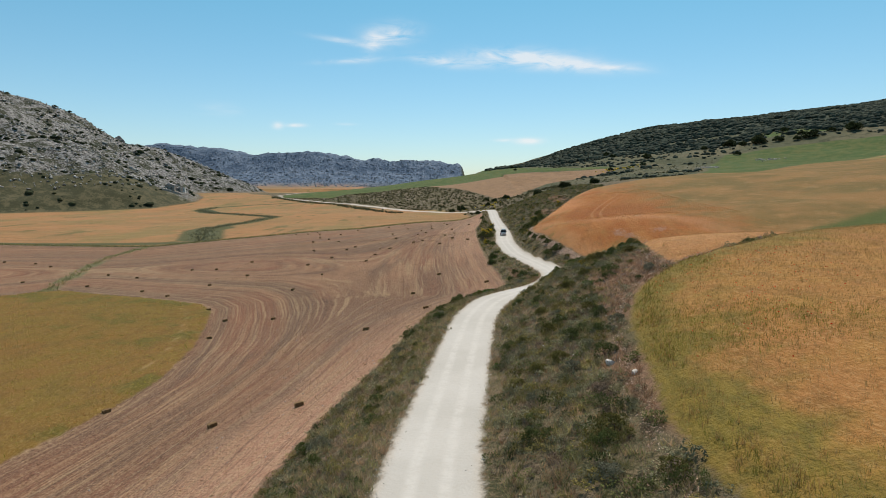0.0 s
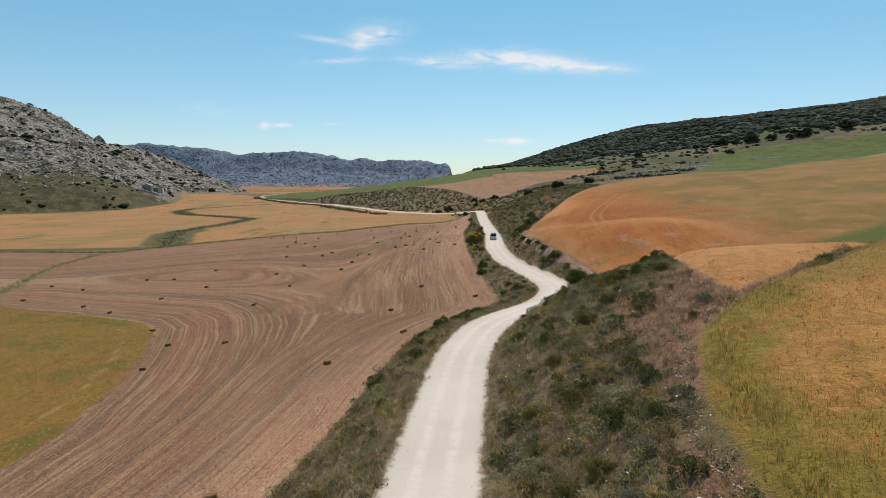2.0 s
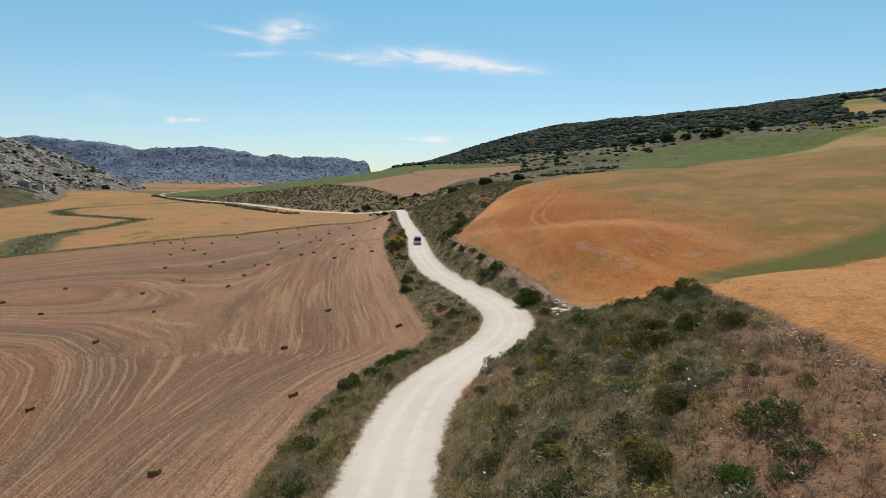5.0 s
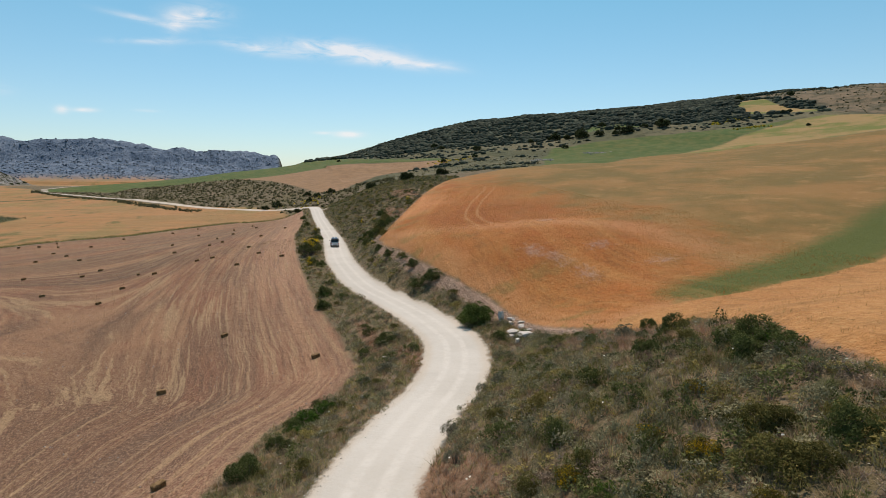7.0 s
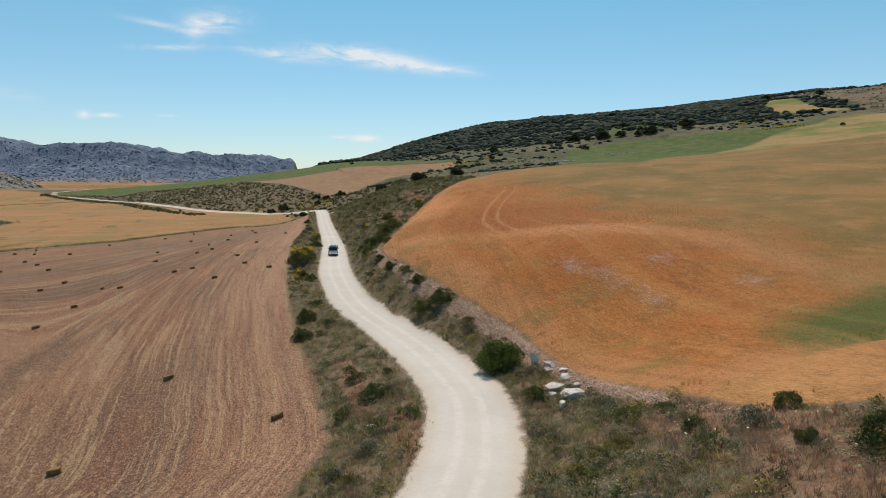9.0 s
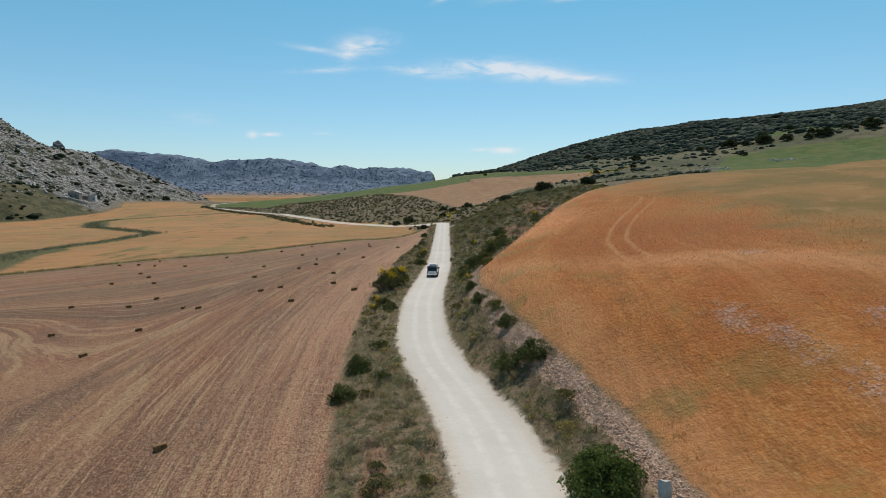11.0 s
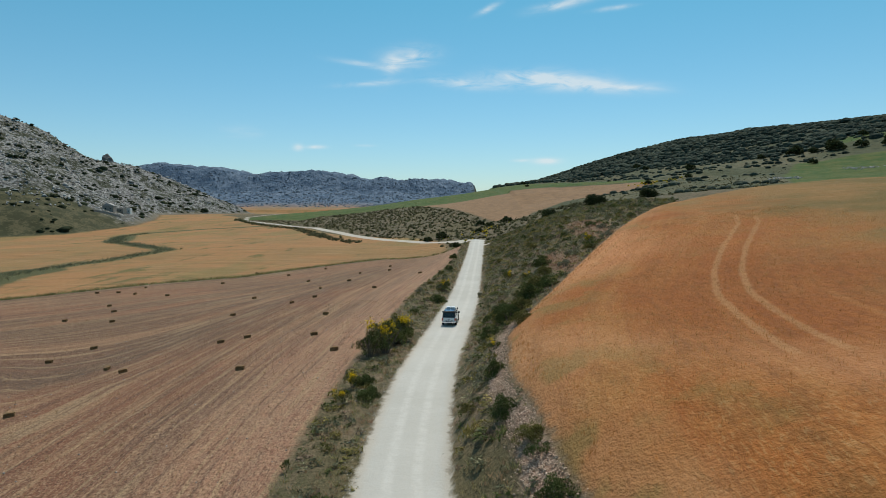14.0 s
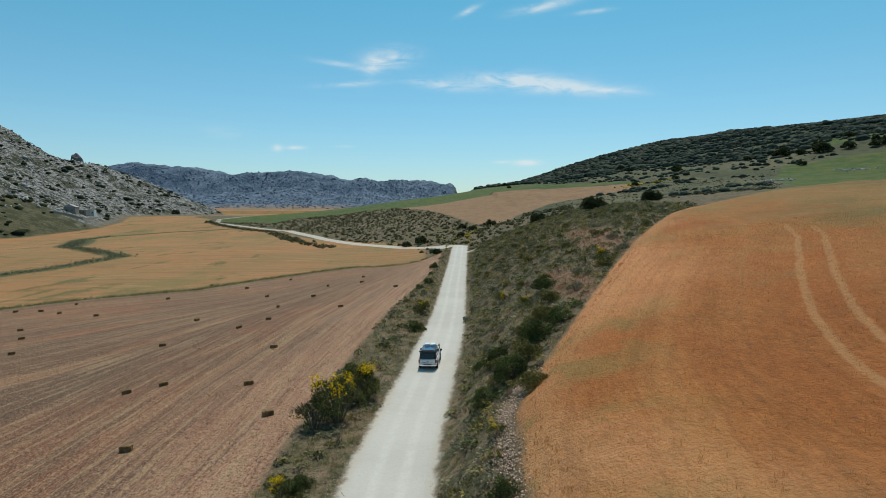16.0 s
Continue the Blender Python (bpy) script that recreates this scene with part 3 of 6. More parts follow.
    base = g.mix(zone_mask("wheat_right", 0.3, 0.8), base, young)
    base = g.mix(zone_mask("golden", 0.3, 0.8), base, wheat((0.4, 0.195, 0.072), (0.37, 0.165, 0.058), (0.28, 0.175, 0.062), 0.7))
    lines = g.node("ShaderNodeCombineXYZ", X=g.math("ADD", g.attr("drill"), g.math("MULTIPLY", mid, 1.2)), Y=g.math("MULTIPLY", g.attr("along"), 0.03)).outputs[0]
    streak, band = g.noise(1.5, 4, 0.7, lines), g.noise(0.3, 3, 0.6, lines)
    ripe = wheat((0.34, 0.112, 0.026), (0.345, 0.14, 0.04), (0.24, 0.135, 0.042), 0.6)
    ripe = g.mix(g.math("MULTIPLY", g.ramp(g.noise(0.07, 5, 0.65), 0.46, 0.62), 0.5), ripe, (0.28, 0.08, 0.018))
    ripe = g.mix(g.math("MULTIPLY", g.ramp(g.math("ADD", g.attr("orange"), g.math("MULTIPLY", g.math("SUBTRACT", mid, 0.5), 9.0)), 5.0, 0.5), 0.55), ripe, (0.42, 0.21, 0.095))
    ripe = g.mix(g.math("MULTIPLY", g.math("MULTIPLY", g.ramp(g.attr("orange"), 13.0, 3.0), g.ramp(g.noise(0.16, 4, 0.6), 0.52, 0.64)), 0.65), ripe, (0.19, 0.135, 0.042))
    ripe = g.mix(g.math("MULTIPLY", g.ramp(g.math("ADD", g.attr("ridge"), g.math("MULTIPLY", g.math("SUBTRACT", mid, 0.5), 8.0)), 6.0, 0.0), 0.42), ripe, (0.48, 0.245, 0.12))
    ripe = g.mix(g.math("MULTIPLY", g.ramp(g.math("ADD", g.attr("rust"), g.math("MULTIPLY", g.math("SUBTRACT", mid, 0.5), 0.7)), 0.2, 0.8), 0.72), ripe, g.mix(g.ramp(tuft, 0.4, 0.6), (0.28, 0.088, 0.02), (0.21, 0.066, 0.016)))
    ripe = g.mix(g.math("MULTIPLY", g.ramp(g.math("ADD", g.attr("salmon"), g.math("MULTIPLY", g.math("SUBTRACT", mid, 0.5), 0.6)), 0.25, 0.85), 0.75), ripe, (0.52, 0.225, 0.095))
    lush = g.mix(g.ramp(g.noise(0.045, 5, 0.65), 0.4, 0.6), (0.225, 0.132, 0.046), (0.125, 0.1, 0.031))
    lush = g.mix(g.math("MULTIPLY", g.ramp(g.noise(0.16, 5, 0.7), 0.54, 0.66), 0.5), lush, (0.32, 0.19, 0.08))
    still = g.ramp(g.attr("olive"), 4.0, -10.0)
    ripe = g.mix(g.math("MULTIPLY", g.ramp(g.math("ADD", g.attr("olive"), g.math("MULTIPLY", g.math("SUBTRACT", mid, 0.5), 40.0)), -10, 16), 0.85), ripe, lush)
    ripe = g.mix(g.math("MULTIPLY", g.ramp(g.math("ADD", g.attr("bare"), g.math("MULTIPLY", g.math("ADD", wob, g.math("SUBTRACT", grit, 0.5)), 1.1)), 0.4, 1.15), 0.6), ripe, g.mix(g.ramp(grit, 0.42, 0.62), (0.25, 0.13, 0.09), (0.46, 0.36, 0.31)))
    ripe = g.mix(g.math("MULTIPLY", g.ramp(g.math("ADD", g.math("MINIMUM", g.math("ABSOLUTE", g.attr("drill")), g.math("ABSOLUTE", g.math("SUBTRACT", g.attr("drill"), 2.3))), g.math("MULTIPLY", wob, 0.3)), 0.42, 0.15), g.ramp(g.attr("tram"), 4.0, 2.0, 0.0, 0.55)), ripe, (0.4, 0.21, 0.09))
    ripe = g.mix(g.ramp(g.math("ADD", g.attr("draw"), g.math("MULTIPLY", wob, 3.0)), -1.5, 3.0), ripe, g.mix(fine, (0.052, 0.072, 0.014), (0.098, 0.105, 0.025)))
    ripe = g.mix(g.math("MULTIPLY", g.math("MULTIPLY", g.ramp(streak, 0.48, 0.62), still), 0.34), ripe, g.mix(0.5, ripe, (0.09, 0.035, 0.012)))
    ripe = g.mix(g.math("MULTIPLY", g.math("MULTIPLY", g.ramp(band, 0.5, 0.64), still), 0.3), ripe, g.mix(0.5, ripe, (0.5, 0.27, 0.1)))
    base = g.mix(zone_mask("orange", 0.4, 0.8), base, ripe)
    base = g.mix(zone_mask("brown", 1.5, 2), base, g.mix(g.ramp(g.noise(0.5, 4, 0.7, g.place((0.3, 1, 1))), 0.4, 0.6), (0.2, 0.12, 0.066), (0.27, 0.16, 0.085)))
    base = g.mix(zone_mask("green", 1.5, 3), base, g.mix(g.ramp(mid, 0.4, 0.65), (0.05, 0.085, 0.018), (0.1, 0.105, 0.03)))
    mown = g.mix(g.ramp(g.noise(0.03, 4, 0.6, g.place((0.5, 1, 1))), 0.42, 0.58), (0.27, 0.18, 0.075), (0.13, 0.14, 0.035))
    base = g.mix(zone_mask("tan", 2, 4), base, mown)
    base = g.mix(g.math("MULTIPLY", zone_mask("bank", 0.3, 0.7), 0.85), base, g.mix(g.ramp(grit, 0.4, 0.6), (0.25, 0.145, 0.098), (0.46, 0.32, 0.24)))
    # gravel road: pale wheel lanes, sandy edges
    off = g.math("ABSOLUTE", g.attr("offset"))
    grav = g.mix(g.ramp(mid, 0.35, 0.65), (0.445, 0.415, 0.368), (0.495, 0.464, 0.416))
    lanes = g.ramp(g.math("ABSOLUTE", g.math("SUBTRACT", off, 0.85)), 0.5, 0.1)
    grav = g.mix(g.math("MULTIPLY", lanes, g.ramp(fine, 0.35, 0.6, 0.2, 0.8)), grav, (0.54, 0.508, 0.458))
    grav = g.mix(g.math("MULTIPLY", g.ramp(grit, 0.48, 0.7), 0.2), grav, (0.42, 0.36, 0.29))
    grav = g.mix(g.math("MULTIPLY", g.ramp(g.math("ADD", off, g.math("MULTIPLY", wob, 0.4)), 1.9, 2.8), 0.5), grav, (0.43, 0.35, 0.265))
    on_road = zone_mask("road", 0.3, 0.8)
    base = g.mix(on_road, base, grav)
    craggy = g.math("MULTIPLY", g.math("MULTIPLY", on_rock, low), g.math("ADD", g.math("MULTIPLY", crack, 9.0), g.math("MULTIPLY", rocks, -3.0)))
    craggy = g.math("ADD", craggy, g.math("MULTIPLY", g.ramp(g.attr("far"), 0, 60), g.math("MULTIPLY", g.noise(0.06, 6, 0.75), 35.0)))
    g.bump(g.math("ADD", craggy, g.math("ADD", fine, g.math("MULTIPLY", grit, 0.6))), g.math("SUBTRACT", 0.9, g.math("MULTIPLY", on_road, 0.72)), 0.26)
    return g.colour(base, 0.95)


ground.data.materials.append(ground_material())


def part(name, bm, material, parent, label=""):
    me = bpy.data.meshes.new(name)
    bm.to_mesh(me)
    bm.free()
    me.materials.append(material)
    ob = new(name, me)
    ob.parent = parent
    return tagged(ob, label)


def plain(name, c, rough=0.6, metal=0.0):
    g = Nodes(name)
    g.bsdf.inputs["Metallic"].default_value = metal
    g.bsdf.inputs["Specular IOR Level"].default_value = 0.5
    speck = g.noise(9.0, 4, 0.7)
    return g.colour(g.mix(g.math("MULTIPLY", g.ramp(speck, 0.45, 0.75), 0.3), c, tuple(v * 0.7 for v in c)), rough)


def leafy(name, dark, light, accent=None, share=0.0, size=0.6, through_light=0.3):
    """Foliage: each leaf has its own tint, clumps differ, flowers are a share of the leaves."""
    g = Nodes(name)
    r = g.geo.node.outputs["Random Per Island"]
    c = g.mix(r, dark, light)
    c = g.mix(g.math("MULTIPLY", g.ramp(g.noise(size, 3, 0.6), 0.4, 0.62), 0.55), c, tuple(v * 0.5 for v in dark))
    info = g.node("ShaderNodeObjectInfo").outputs["Random"]
    c = g.mix(g.math("MULTIPLY", info, 0.35), c, tuple(0.5 * (u + v) * 1.25 for u, v in zip(dark, light)))
    if accent:
        bloom = g.math("MULTIPLY", g.ramp(g.noise(1.1, 2, 0.5), 0.46, 0.56), min(1.0, share * 2.2))
        c = g.mix(g.ramp(g.math("SUBTRACT", g.math("FRACT", g.math("MULTIPLY", r, 7.31)), g.math("SUBTRACT", 1.0, bloom)), -0.001, 0.001), c, accent)
    g.bsdf.inputs["Specular IOR Level"].default_value = 0.04
    tone = g.attr("tone")  # each plant of a thicket is a little lighter or darker
    c = g.mix(1.0, c, g.node("ShaderNodeCombineXYZ", X=g.math("MULTIPLY_ADD", tone, 0.75, 1.0), Y=g.math("MULTIPLY_ADD", tone, 0.65, 1.0), Z=g.math("MULTIPLY_ADD", tone, 0.6, 1.0)).outputs[0], "MULTIPLY")
    # thin leaves let some light through
    glow = g.node("ShaderNodeBsdfTranslucent", Color=c)
    both = g.node("ShaderNodeMixShader", Fac=through_light)
    g.put(both.inputs[1], g.bsdf.outputs[0])
    g.put(both.inputs[2], glow.outputs[0])
    g.put(g.t.nodes["Material Output"].inputs["Surface"], both.outputs[0])
    return g.colour(c, 0.85)


def stony(name, dark, light, stain=0.5):
    g = Nodes(name)
    r = g.geo.node.outputs["Random Per Island"]
    c = g.mix(g.math("ADD", g.math("MULTIPLY", r, 0.6), g.math("MULTIPLY", g.noise(2.5, 5, 0.7), 0.4)), dark, light)
    c = g.mix(g.math("MULTIPLY", g.ramp(g.noise(0.9, 5, 0.65), 0.52, 0.7), stain), c, tuple(v * 0.45 for v in dark))
    g.bump(g.noise(5.0, 5, 0.7), 0.5, 0.15)
    return g.colour(c, 0.92)


def raw_mesh(name, verts, faces, material, smooth=False):
    """A mesh from arrays; faces: rows of three or four corners."""
    me = bpy.data.meshes.new(name)
    faces = np.asarray(faces, np.int32)
    k = faces.shape[1]
    me.vertices.add(len(verts))
    me.vertices.foreach_set("co", np.asarray(verts, np.float32).ravel())
    me.loops.add(faces.size)
    me.loops.foreach_set("vertex_index", faces.ravel())
    me.polygons.add(len(faces))
    me.polygons.foreach_set("loop_start", np.arange(len(faces), dtype=np.int32) * k)
    if smooth:
        me.polygons.foreach_set("use_smooth", np.ones(len(faces), bool))
    me.update()
    me.materials.append(material)
    return me


def spread(shapes, spots, turns, sizes, tall=None):
    """Copies of small shapes (verts, faces) at spots, joined into arrays."""
    vs, fs, ts, base = [], [], [], 0
    pick = rng.integers(0, len(shapes), len(spots))
    for k, (v, f) in enumerate(shapes):
        who = np.flatnonzero(pick == k)
        if not len(who):
            continue
        c, s = np.cos(turns[who])[:, None], np.sin(turns[who])[:, None]
        size = sizes[who][:, None]
        up = size if tall is None else tall[who][:, None]
        x, y, z = v[:, 0][None] * size, v[:, 1][None] * size, v[:, 2][None] * up
        out = np.stack([x * c - y * s, x * s + y * c, z], -1) + spots[who][:, None, :]
        vs.append(out.reshape(-1, 3))
        ts.append(np.repeat(rng.uniform(-0.5, 0.5, len(who)), len(v)))
        fs.append((f[None] + (base + np.arange(len(who))[:, None, None] * len(v))).reshape(-1, f.shape[1]))
        base += len(who) * len(v)
    return np.concatenate(vs), np.concatenate(fs), np.concatenate(ts)


rng = np.random.default_rng(7)


def leaf_quads(centres, normals, length, width):
    """One four-cornered leaf at each centre, lying roughly square to its normal."""
    n = len(centres)
    jitter = normals + rng.normal(0, 0.55, (n, 3))
    jitter /= np.linalg.norm(jitter, axis=1)[:, None] + 1e-9
    a = np.cross(jitter, rng.normal(0, 1, (n, 3)))
    a /= np.linalg.norm(a, axis=1)[:, None] + 1e-9
    b = np.cross(jitter, a)
    ln, wd = (length * rng.uniform(0.6, 1.35, n))[:, None], (width * rng.uniform(0.6, 1.3, n))[:, None]
    v = np.stack([centres - a * ln, centres - b * wd, centres + a * ln, centres + b * wd], 1).reshape(-1, 3)
    return v, np.arange(4 * n).reshape(-1, 4)


def crown(n, lobes, leaf, slim=0.5, flat=0.75, low=-0.35):
    """Leaves over several rounded lobes inside a unit ball; z from about 0 to 1."""
    cs, ns = [], []
    spots = rng.normal(0, 0.36, (lobes, 3)) * (1, 1, 0.7)
    spots[:, 2] += 0.1
    for k in range(lobes):
        m = n // lobes
        d = rng.normal(0, 1, (m, 3))
        d[:, 2] += 0.35
        d /= np.linalg.norm(d, axis=1)[:, None]
        r = rng.uniform(0.32, 0.6)
        cs.append(spots[k] + d * r * rng.uniform(0.75, 1.12, (m, 1)))
        ns.append(d)
    c, nn = np.concatenate(cs), np.concatenate(ns)
    keep = c[:, 2] > low * 1.4
    c, nn = c[keep], nn[keep]
    c[:, 2] = (c[:, 2] - low) * flat
    return leaf_quads(c, nn, leaf, leaf * slim)


def with_core(shape, wide=0.62, high=0.55, sides=7):
    """A leafy shape round a solid knobbly dome, so that it is not seen through."""
    v, f = shape
    rings = []
    for k, (r, z) in enumerate(((1.0, -0.12), (0.95, 0.42), (0.6, 0.82))):
        a = np.arange(sides) * 6.2832 / sides + k * 0.4
        wob = rng.uniform(0.78, 1.15, sides)
        rings.append(np.stack([np.cos(a) * r * wide * wob, np.sin(a) * r * wide * wob, np.full(sides, z) * high * wob], 1))
    core = np.concatenate([*rings, [(0, 0, high)]])
    q = [(k * sides + i, k * sides + (i + 1) % sides, (k + 1) * sides + (i + 1) % sides, (k + 1) * sides + i) for k in range(2) for i in range(sides)]
    cap = [(2 * sides + i, 2 * sides + i + 1, 2 * sides + (i + 2) % sides, 3 * sides) for i in range(0, sides - 1, 2)]
    return np.concatenate([v, core]), np.concatenate([f, np.array(q + cap) + len(v)])


def blades(n, lean=0.5, wide=0.05, rise=1.0):
    """A tuft of upright pointed blades, one triangle each."""
    ang, r = rng.uniform(0, 6.283, n), rng.uniform(0, 0.4, n)
    foot = np.stack([np.cos(ang) * r, np.sin(ang) * r, np.zeros(n)], 1)
    tilt = rng.normal(0, lean, (n, 2))
    top = foot + np.stack([tilt[:, 0], tilt[:, 1], rise * rng.uniform(0.55, 1.1, n)], 1)
    side = np.stack([-np.sin(ang * 3), np.cos(ang * 3), np.zeros(n)], 1) * wide
    v = np.stack([foot - side, foot + side, top], 1).reshape(-1, 3)
    return v, np.arange(3 * n).reshape(-1, 3)


def bush(n, clumps, length, wide, flat=0.8, lift=0.0, big=0.34):
    """A leafy dome of unit radius: many small rounded clumps, each covered with short leaves lying along its surface."""
    ang, up = rng.uniform(0, 6.283, clumps), rng.uniform(0.02, 1, clumps)
    r = rng.uniform(0.45, 0.82, clumps)
    flatways = np.sqrt(1 - up**2)
    spots = np.stack([np.cos(ang) * flatways * r, np.sin(ang) * flatways * r, up * r], 1)
    out = spots / (np.linalg.norm(spots, axis=1)[:, None] + 1e-9)
    size = rng.uniform(0.55 * big, big, clumps)
    who = rng.integers(0, clumps, n)
    d = rng.normal(0, 1, (n, 3)) + 0.75 * out[who] + (0, 0, 0.3)
    d /= np.linalg.norm(d, axis=1)[:, None]
    c = spots[who] + d * size[who][:, None] * rng.uniform(0.7, 1.05, (n, 1))
    way = np.cross(d, rng.normal(0, 1, (n, 3)))
    way /= np.linalg.norm(way, axis=1)[:, None] + 1e-9
    way = way + 0.45 * d + (0, 0, 0.3)
    way /= np.linalg.norm(way, axis=1)[:, None]
    side = np.cross(way, d + rng.normal(0, 0.3, (n, 3)))
    side *= (wide * rng.uniform(0.6, 1.4, n) / (np.linalg.norm(side, axis=1) + 1e-9))[:, None]
    tip = c + way * (length * rng.uniform(0.6, 1.4, n))[:, None]
    v = np.stack([c - side, c + side, tip], 1)
    v[:, :, 2] = (np.maximum(v[:, :, 2], 0.0) + lift) * flat
    return v.reshape(-1, 3), np.arange(3 * n).reshape(-1, 3)


def rock_hull(points):
    """An angular stone: the hull of some points, as triangles."""
    bm = bmesh.new()
    for p in points:
        bm.verts.new(p)
    bmesh.ops.convex_hull(bm, input=bm.verts)
    loose = [v for v in bm.verts if not v.link_faces]
    bmesh.ops.delete(bm, geom=loose, context="VERTS")
    bmesh.ops.triangulate(bm, faces=bm.faces)
    bm.verts.index_update()
    return bm


def lump(seed):
    """An angular stone about one metre across."""
    d = rng.normal(0, 1, (11, 3))
    d /= np.linalg.norm(d, axis=1)[:, None]
    bm = rock_hull(d * (0.55, 0.45, 0.4) * rng.uniform(0.75, 1.1, (11, 1)))
    v = np.array([v.co[:] for v in bm.verts])
    f = np.array([[w.index for w in face.verts] for face in bm.faces])
    bm.free()
    return v, f


def pebble():
    v = rng.normal(0, 1, (6, 3)) * 0.08 + np.array([(0.5, 0, 0.1), (-0.5, 0, 0.1), (0, 0.45, 0.1), (0, -0.45, 0.1), (0, 0, 0.5), (0, 0, -0.2)])
    return v, np.array([(0, 2, 4), (2, 1, 4), (1, 3, 4), (3, 0, 4), (2, 0, 5), (1, 2, 5), (3, 1, 5), (0, 3, 5)])


def stuff(name, shapes, x, y, sizes, material, label, category, tall=None, sink=0.0, raise_by=None):
    z = land(x, y) + crags(x, y) - sink + (0 if raise_by is None else raise_by)
    v, f, tone = spread(shapes, np.stack([x, y, z], 1), rng.uniform(0, 6.283, len(x)), sizes, tall)
    me = raw_mesh(name, v, f, material)
    me.attributes.new("tone", "FLOAT", "POINT").data.foreach_set("value", tone.astype(np.float32))
    return tagged(new(name, me), label, category, kind="stuff")


def near_line(pts, count, wide):
    """Random spots along a polyline, spread sideways."""
    p = np.array(pts, float)
    seg = np.hypot(*np.diff(p, axis=0).T)
    u = rng.uniform(0, seg.sum(), count)
    i = np.clip(np.searchsorted(np.cumsum(seg), u), 0, len(seg) - 1)
    w = (u - (np.cumsum(seg) - seg)[i]) / seg[i]
    q = p[i] + (p[i + 1] - p[i]) * w[:, None]
    return q[:, 0] + rng.normal(0, wide, count), q[:, 1] + rng.normal(0, wide, count)


def fields_clear(x, y, margin=0.3):
    """Where neither crop nor road is."""
    ok = np.abs(road_offset(x, y)) > hermite(HALF_Y, HALF_W, y) + 0.15
    for outline in (STUBBLE, WHEAT_LEFT, WHEAT_RIGHT, GOLDEN, ORANGE):
        ok &= inside(outline, x, y) < -margin
    ok &= line_distance(ROAD_FAR, x, y)[0] > 3
    return ok & (line_distance(TRACK, x, y)[0] > 1.8)


# ---- low growth on the verges and banks ----
SCRUB = leafy("scrub_leaves", (0.12, 0.118, 0.066), (0.33, 0.31, 0.19), size=0.45)
SCRUB_DARK = leafy("dark_scrub_leaves", (0.062, 0.075, 0.025), (0.2, 0.21, 0.08), size=0.5)
GRASS_DRY = leafy("dry_grass_blades", (0.3, 0.19, 0.11), (0.6, 0.43, 0.27), size=0.3, through_light=0.48)
GRASS_GREEN = leafy("green_grass_blades", (0.17, 0.16, 0.065), (0.48, 0.42, 0.2), size=0.3, through_light=0.48)
HEATH = leafy("brown_heath_twigs", (0.15, 0.105, 0.072), (0.36, 0.265, 0.195), size=0.4)
SCRUB_OLIVE = leafy("olive_scrub_leaves", (0.15, 0.13, 0.04), (0.37, 0.3, 0.11), size=0.5)


def tuft(n, lobes, leaf, slim, sprigs):
    """A low bush of fine leaves with some thin sprigs standing out of it."""
    v, f = bush(n, lobes, leaf, slim, 0.75)
    w, h = blades(sprigs, 0.42, 0.02, 0.85)
    return np.concatenate([v, w]), np.concatenate([f, h + len(v)])


tufts = [tuft(180, 13, 0.145, 0.05, 8) for _ in range(10)]
coarse_tufts = [tuft(54, 7, 0.25, 0.1, 3) for _ in range(6)]
grass = [blades(14, 0.42, 0.03) for _ in range(5)]
x, y = np.append(rng.uniform(-20, 75, 120000), rng.uniform(-16, 40, 28000)), np.append(rng.uniform(8, 345, 120000), rng.uniform(15, 125, 28000))
d = road_offset(x, y)
ok = fields_clear(x, y) & (d > -18) & (d < 42) & (line_distance(STONE_BANK, x, y)[0] > np.where(y < 150, 0.8, 0.5))
x, y, d = x[ok], y[ok], d[ok]
patchy = np.array([noise.noise((a * 0.14, b * 0.14, 3.0)) + 0.6 * noise.noise((a * 0.5, b * 0.5, 9.0)) for a, b in zip(x, y)])
edge = np.clip((np.abs(d) - 2.6) / 2.2, 0.12, 1)
draw = rng.uniform(0, 1, len(x))
dryness = np.clip(np.maximum.reduce([1.1 - np.hypot((x - a) / c, (y - b) / e) for a, b, c, e in DRY_GROUND]) * 2.5, 0, 1)
edge = edge * (1 - 0.8 * dryness) * np.where(d < 0, 0.5, np.where((y > 60) & (y < 112) & (d < 7), 0.7, np.where(y > 165, 1.5, 1.1)))
scrubby = (draw < (0.26 + 0.24 * patchy) * edge) & (patchy > -0.6)
pick = np.array([noise.noise((a * 0.5, b * 0.42, 17.0)) for a, b in zip(x, y)])
pick = np.clip(0.5 + 0.95 * pick + rng.normal(0, 0.09, len(x)), 0, 0.999)
swell = np.array([noise.noise((a * 0.75, b * 0.75, 31.0)) for a, b in zip(x, y)])
for name, mask, mat, label, size in (
    ("scrub", scrubby & (pick >= 0.32) & (pick < 0.6), SCRUB, "low grey-green aromatic scrub covering the road banks", (0.4, 0.95)),
    ("dark_scrub", scrubby & (pick >= 0.6) & (pick < 0.74), SCRUB_DARK, "darker green low bushes among the scrub", (0.4, 1.0)),
    ("olive_scrub", scrubby & (pick < 0.32), SCRUB_OLIVE, "olive and yellowish low bushes among the scrub", (0.4, 0.95)),
    ("heath", scrubby & (pick >= 0.74), HEATH, "brown withered heath twigs among the scrub", (0.3, 0.7)),
):
    for shapes, part_mask in ((tufts, mask & (y < 150)), (coarse_tufts, mask & (y >= 150))):
        stuff(name, shapes, x[part_mask], y[part_mask], rng.uniform(*size, part_mask.sum()), mat, label, "scrub", rng.uniform(*size, part_mask.sum()) * (0.9 + 1.3 * np.clip(swell[part_mask], -0.4, 1)), sink=0.06)
left = d < 0
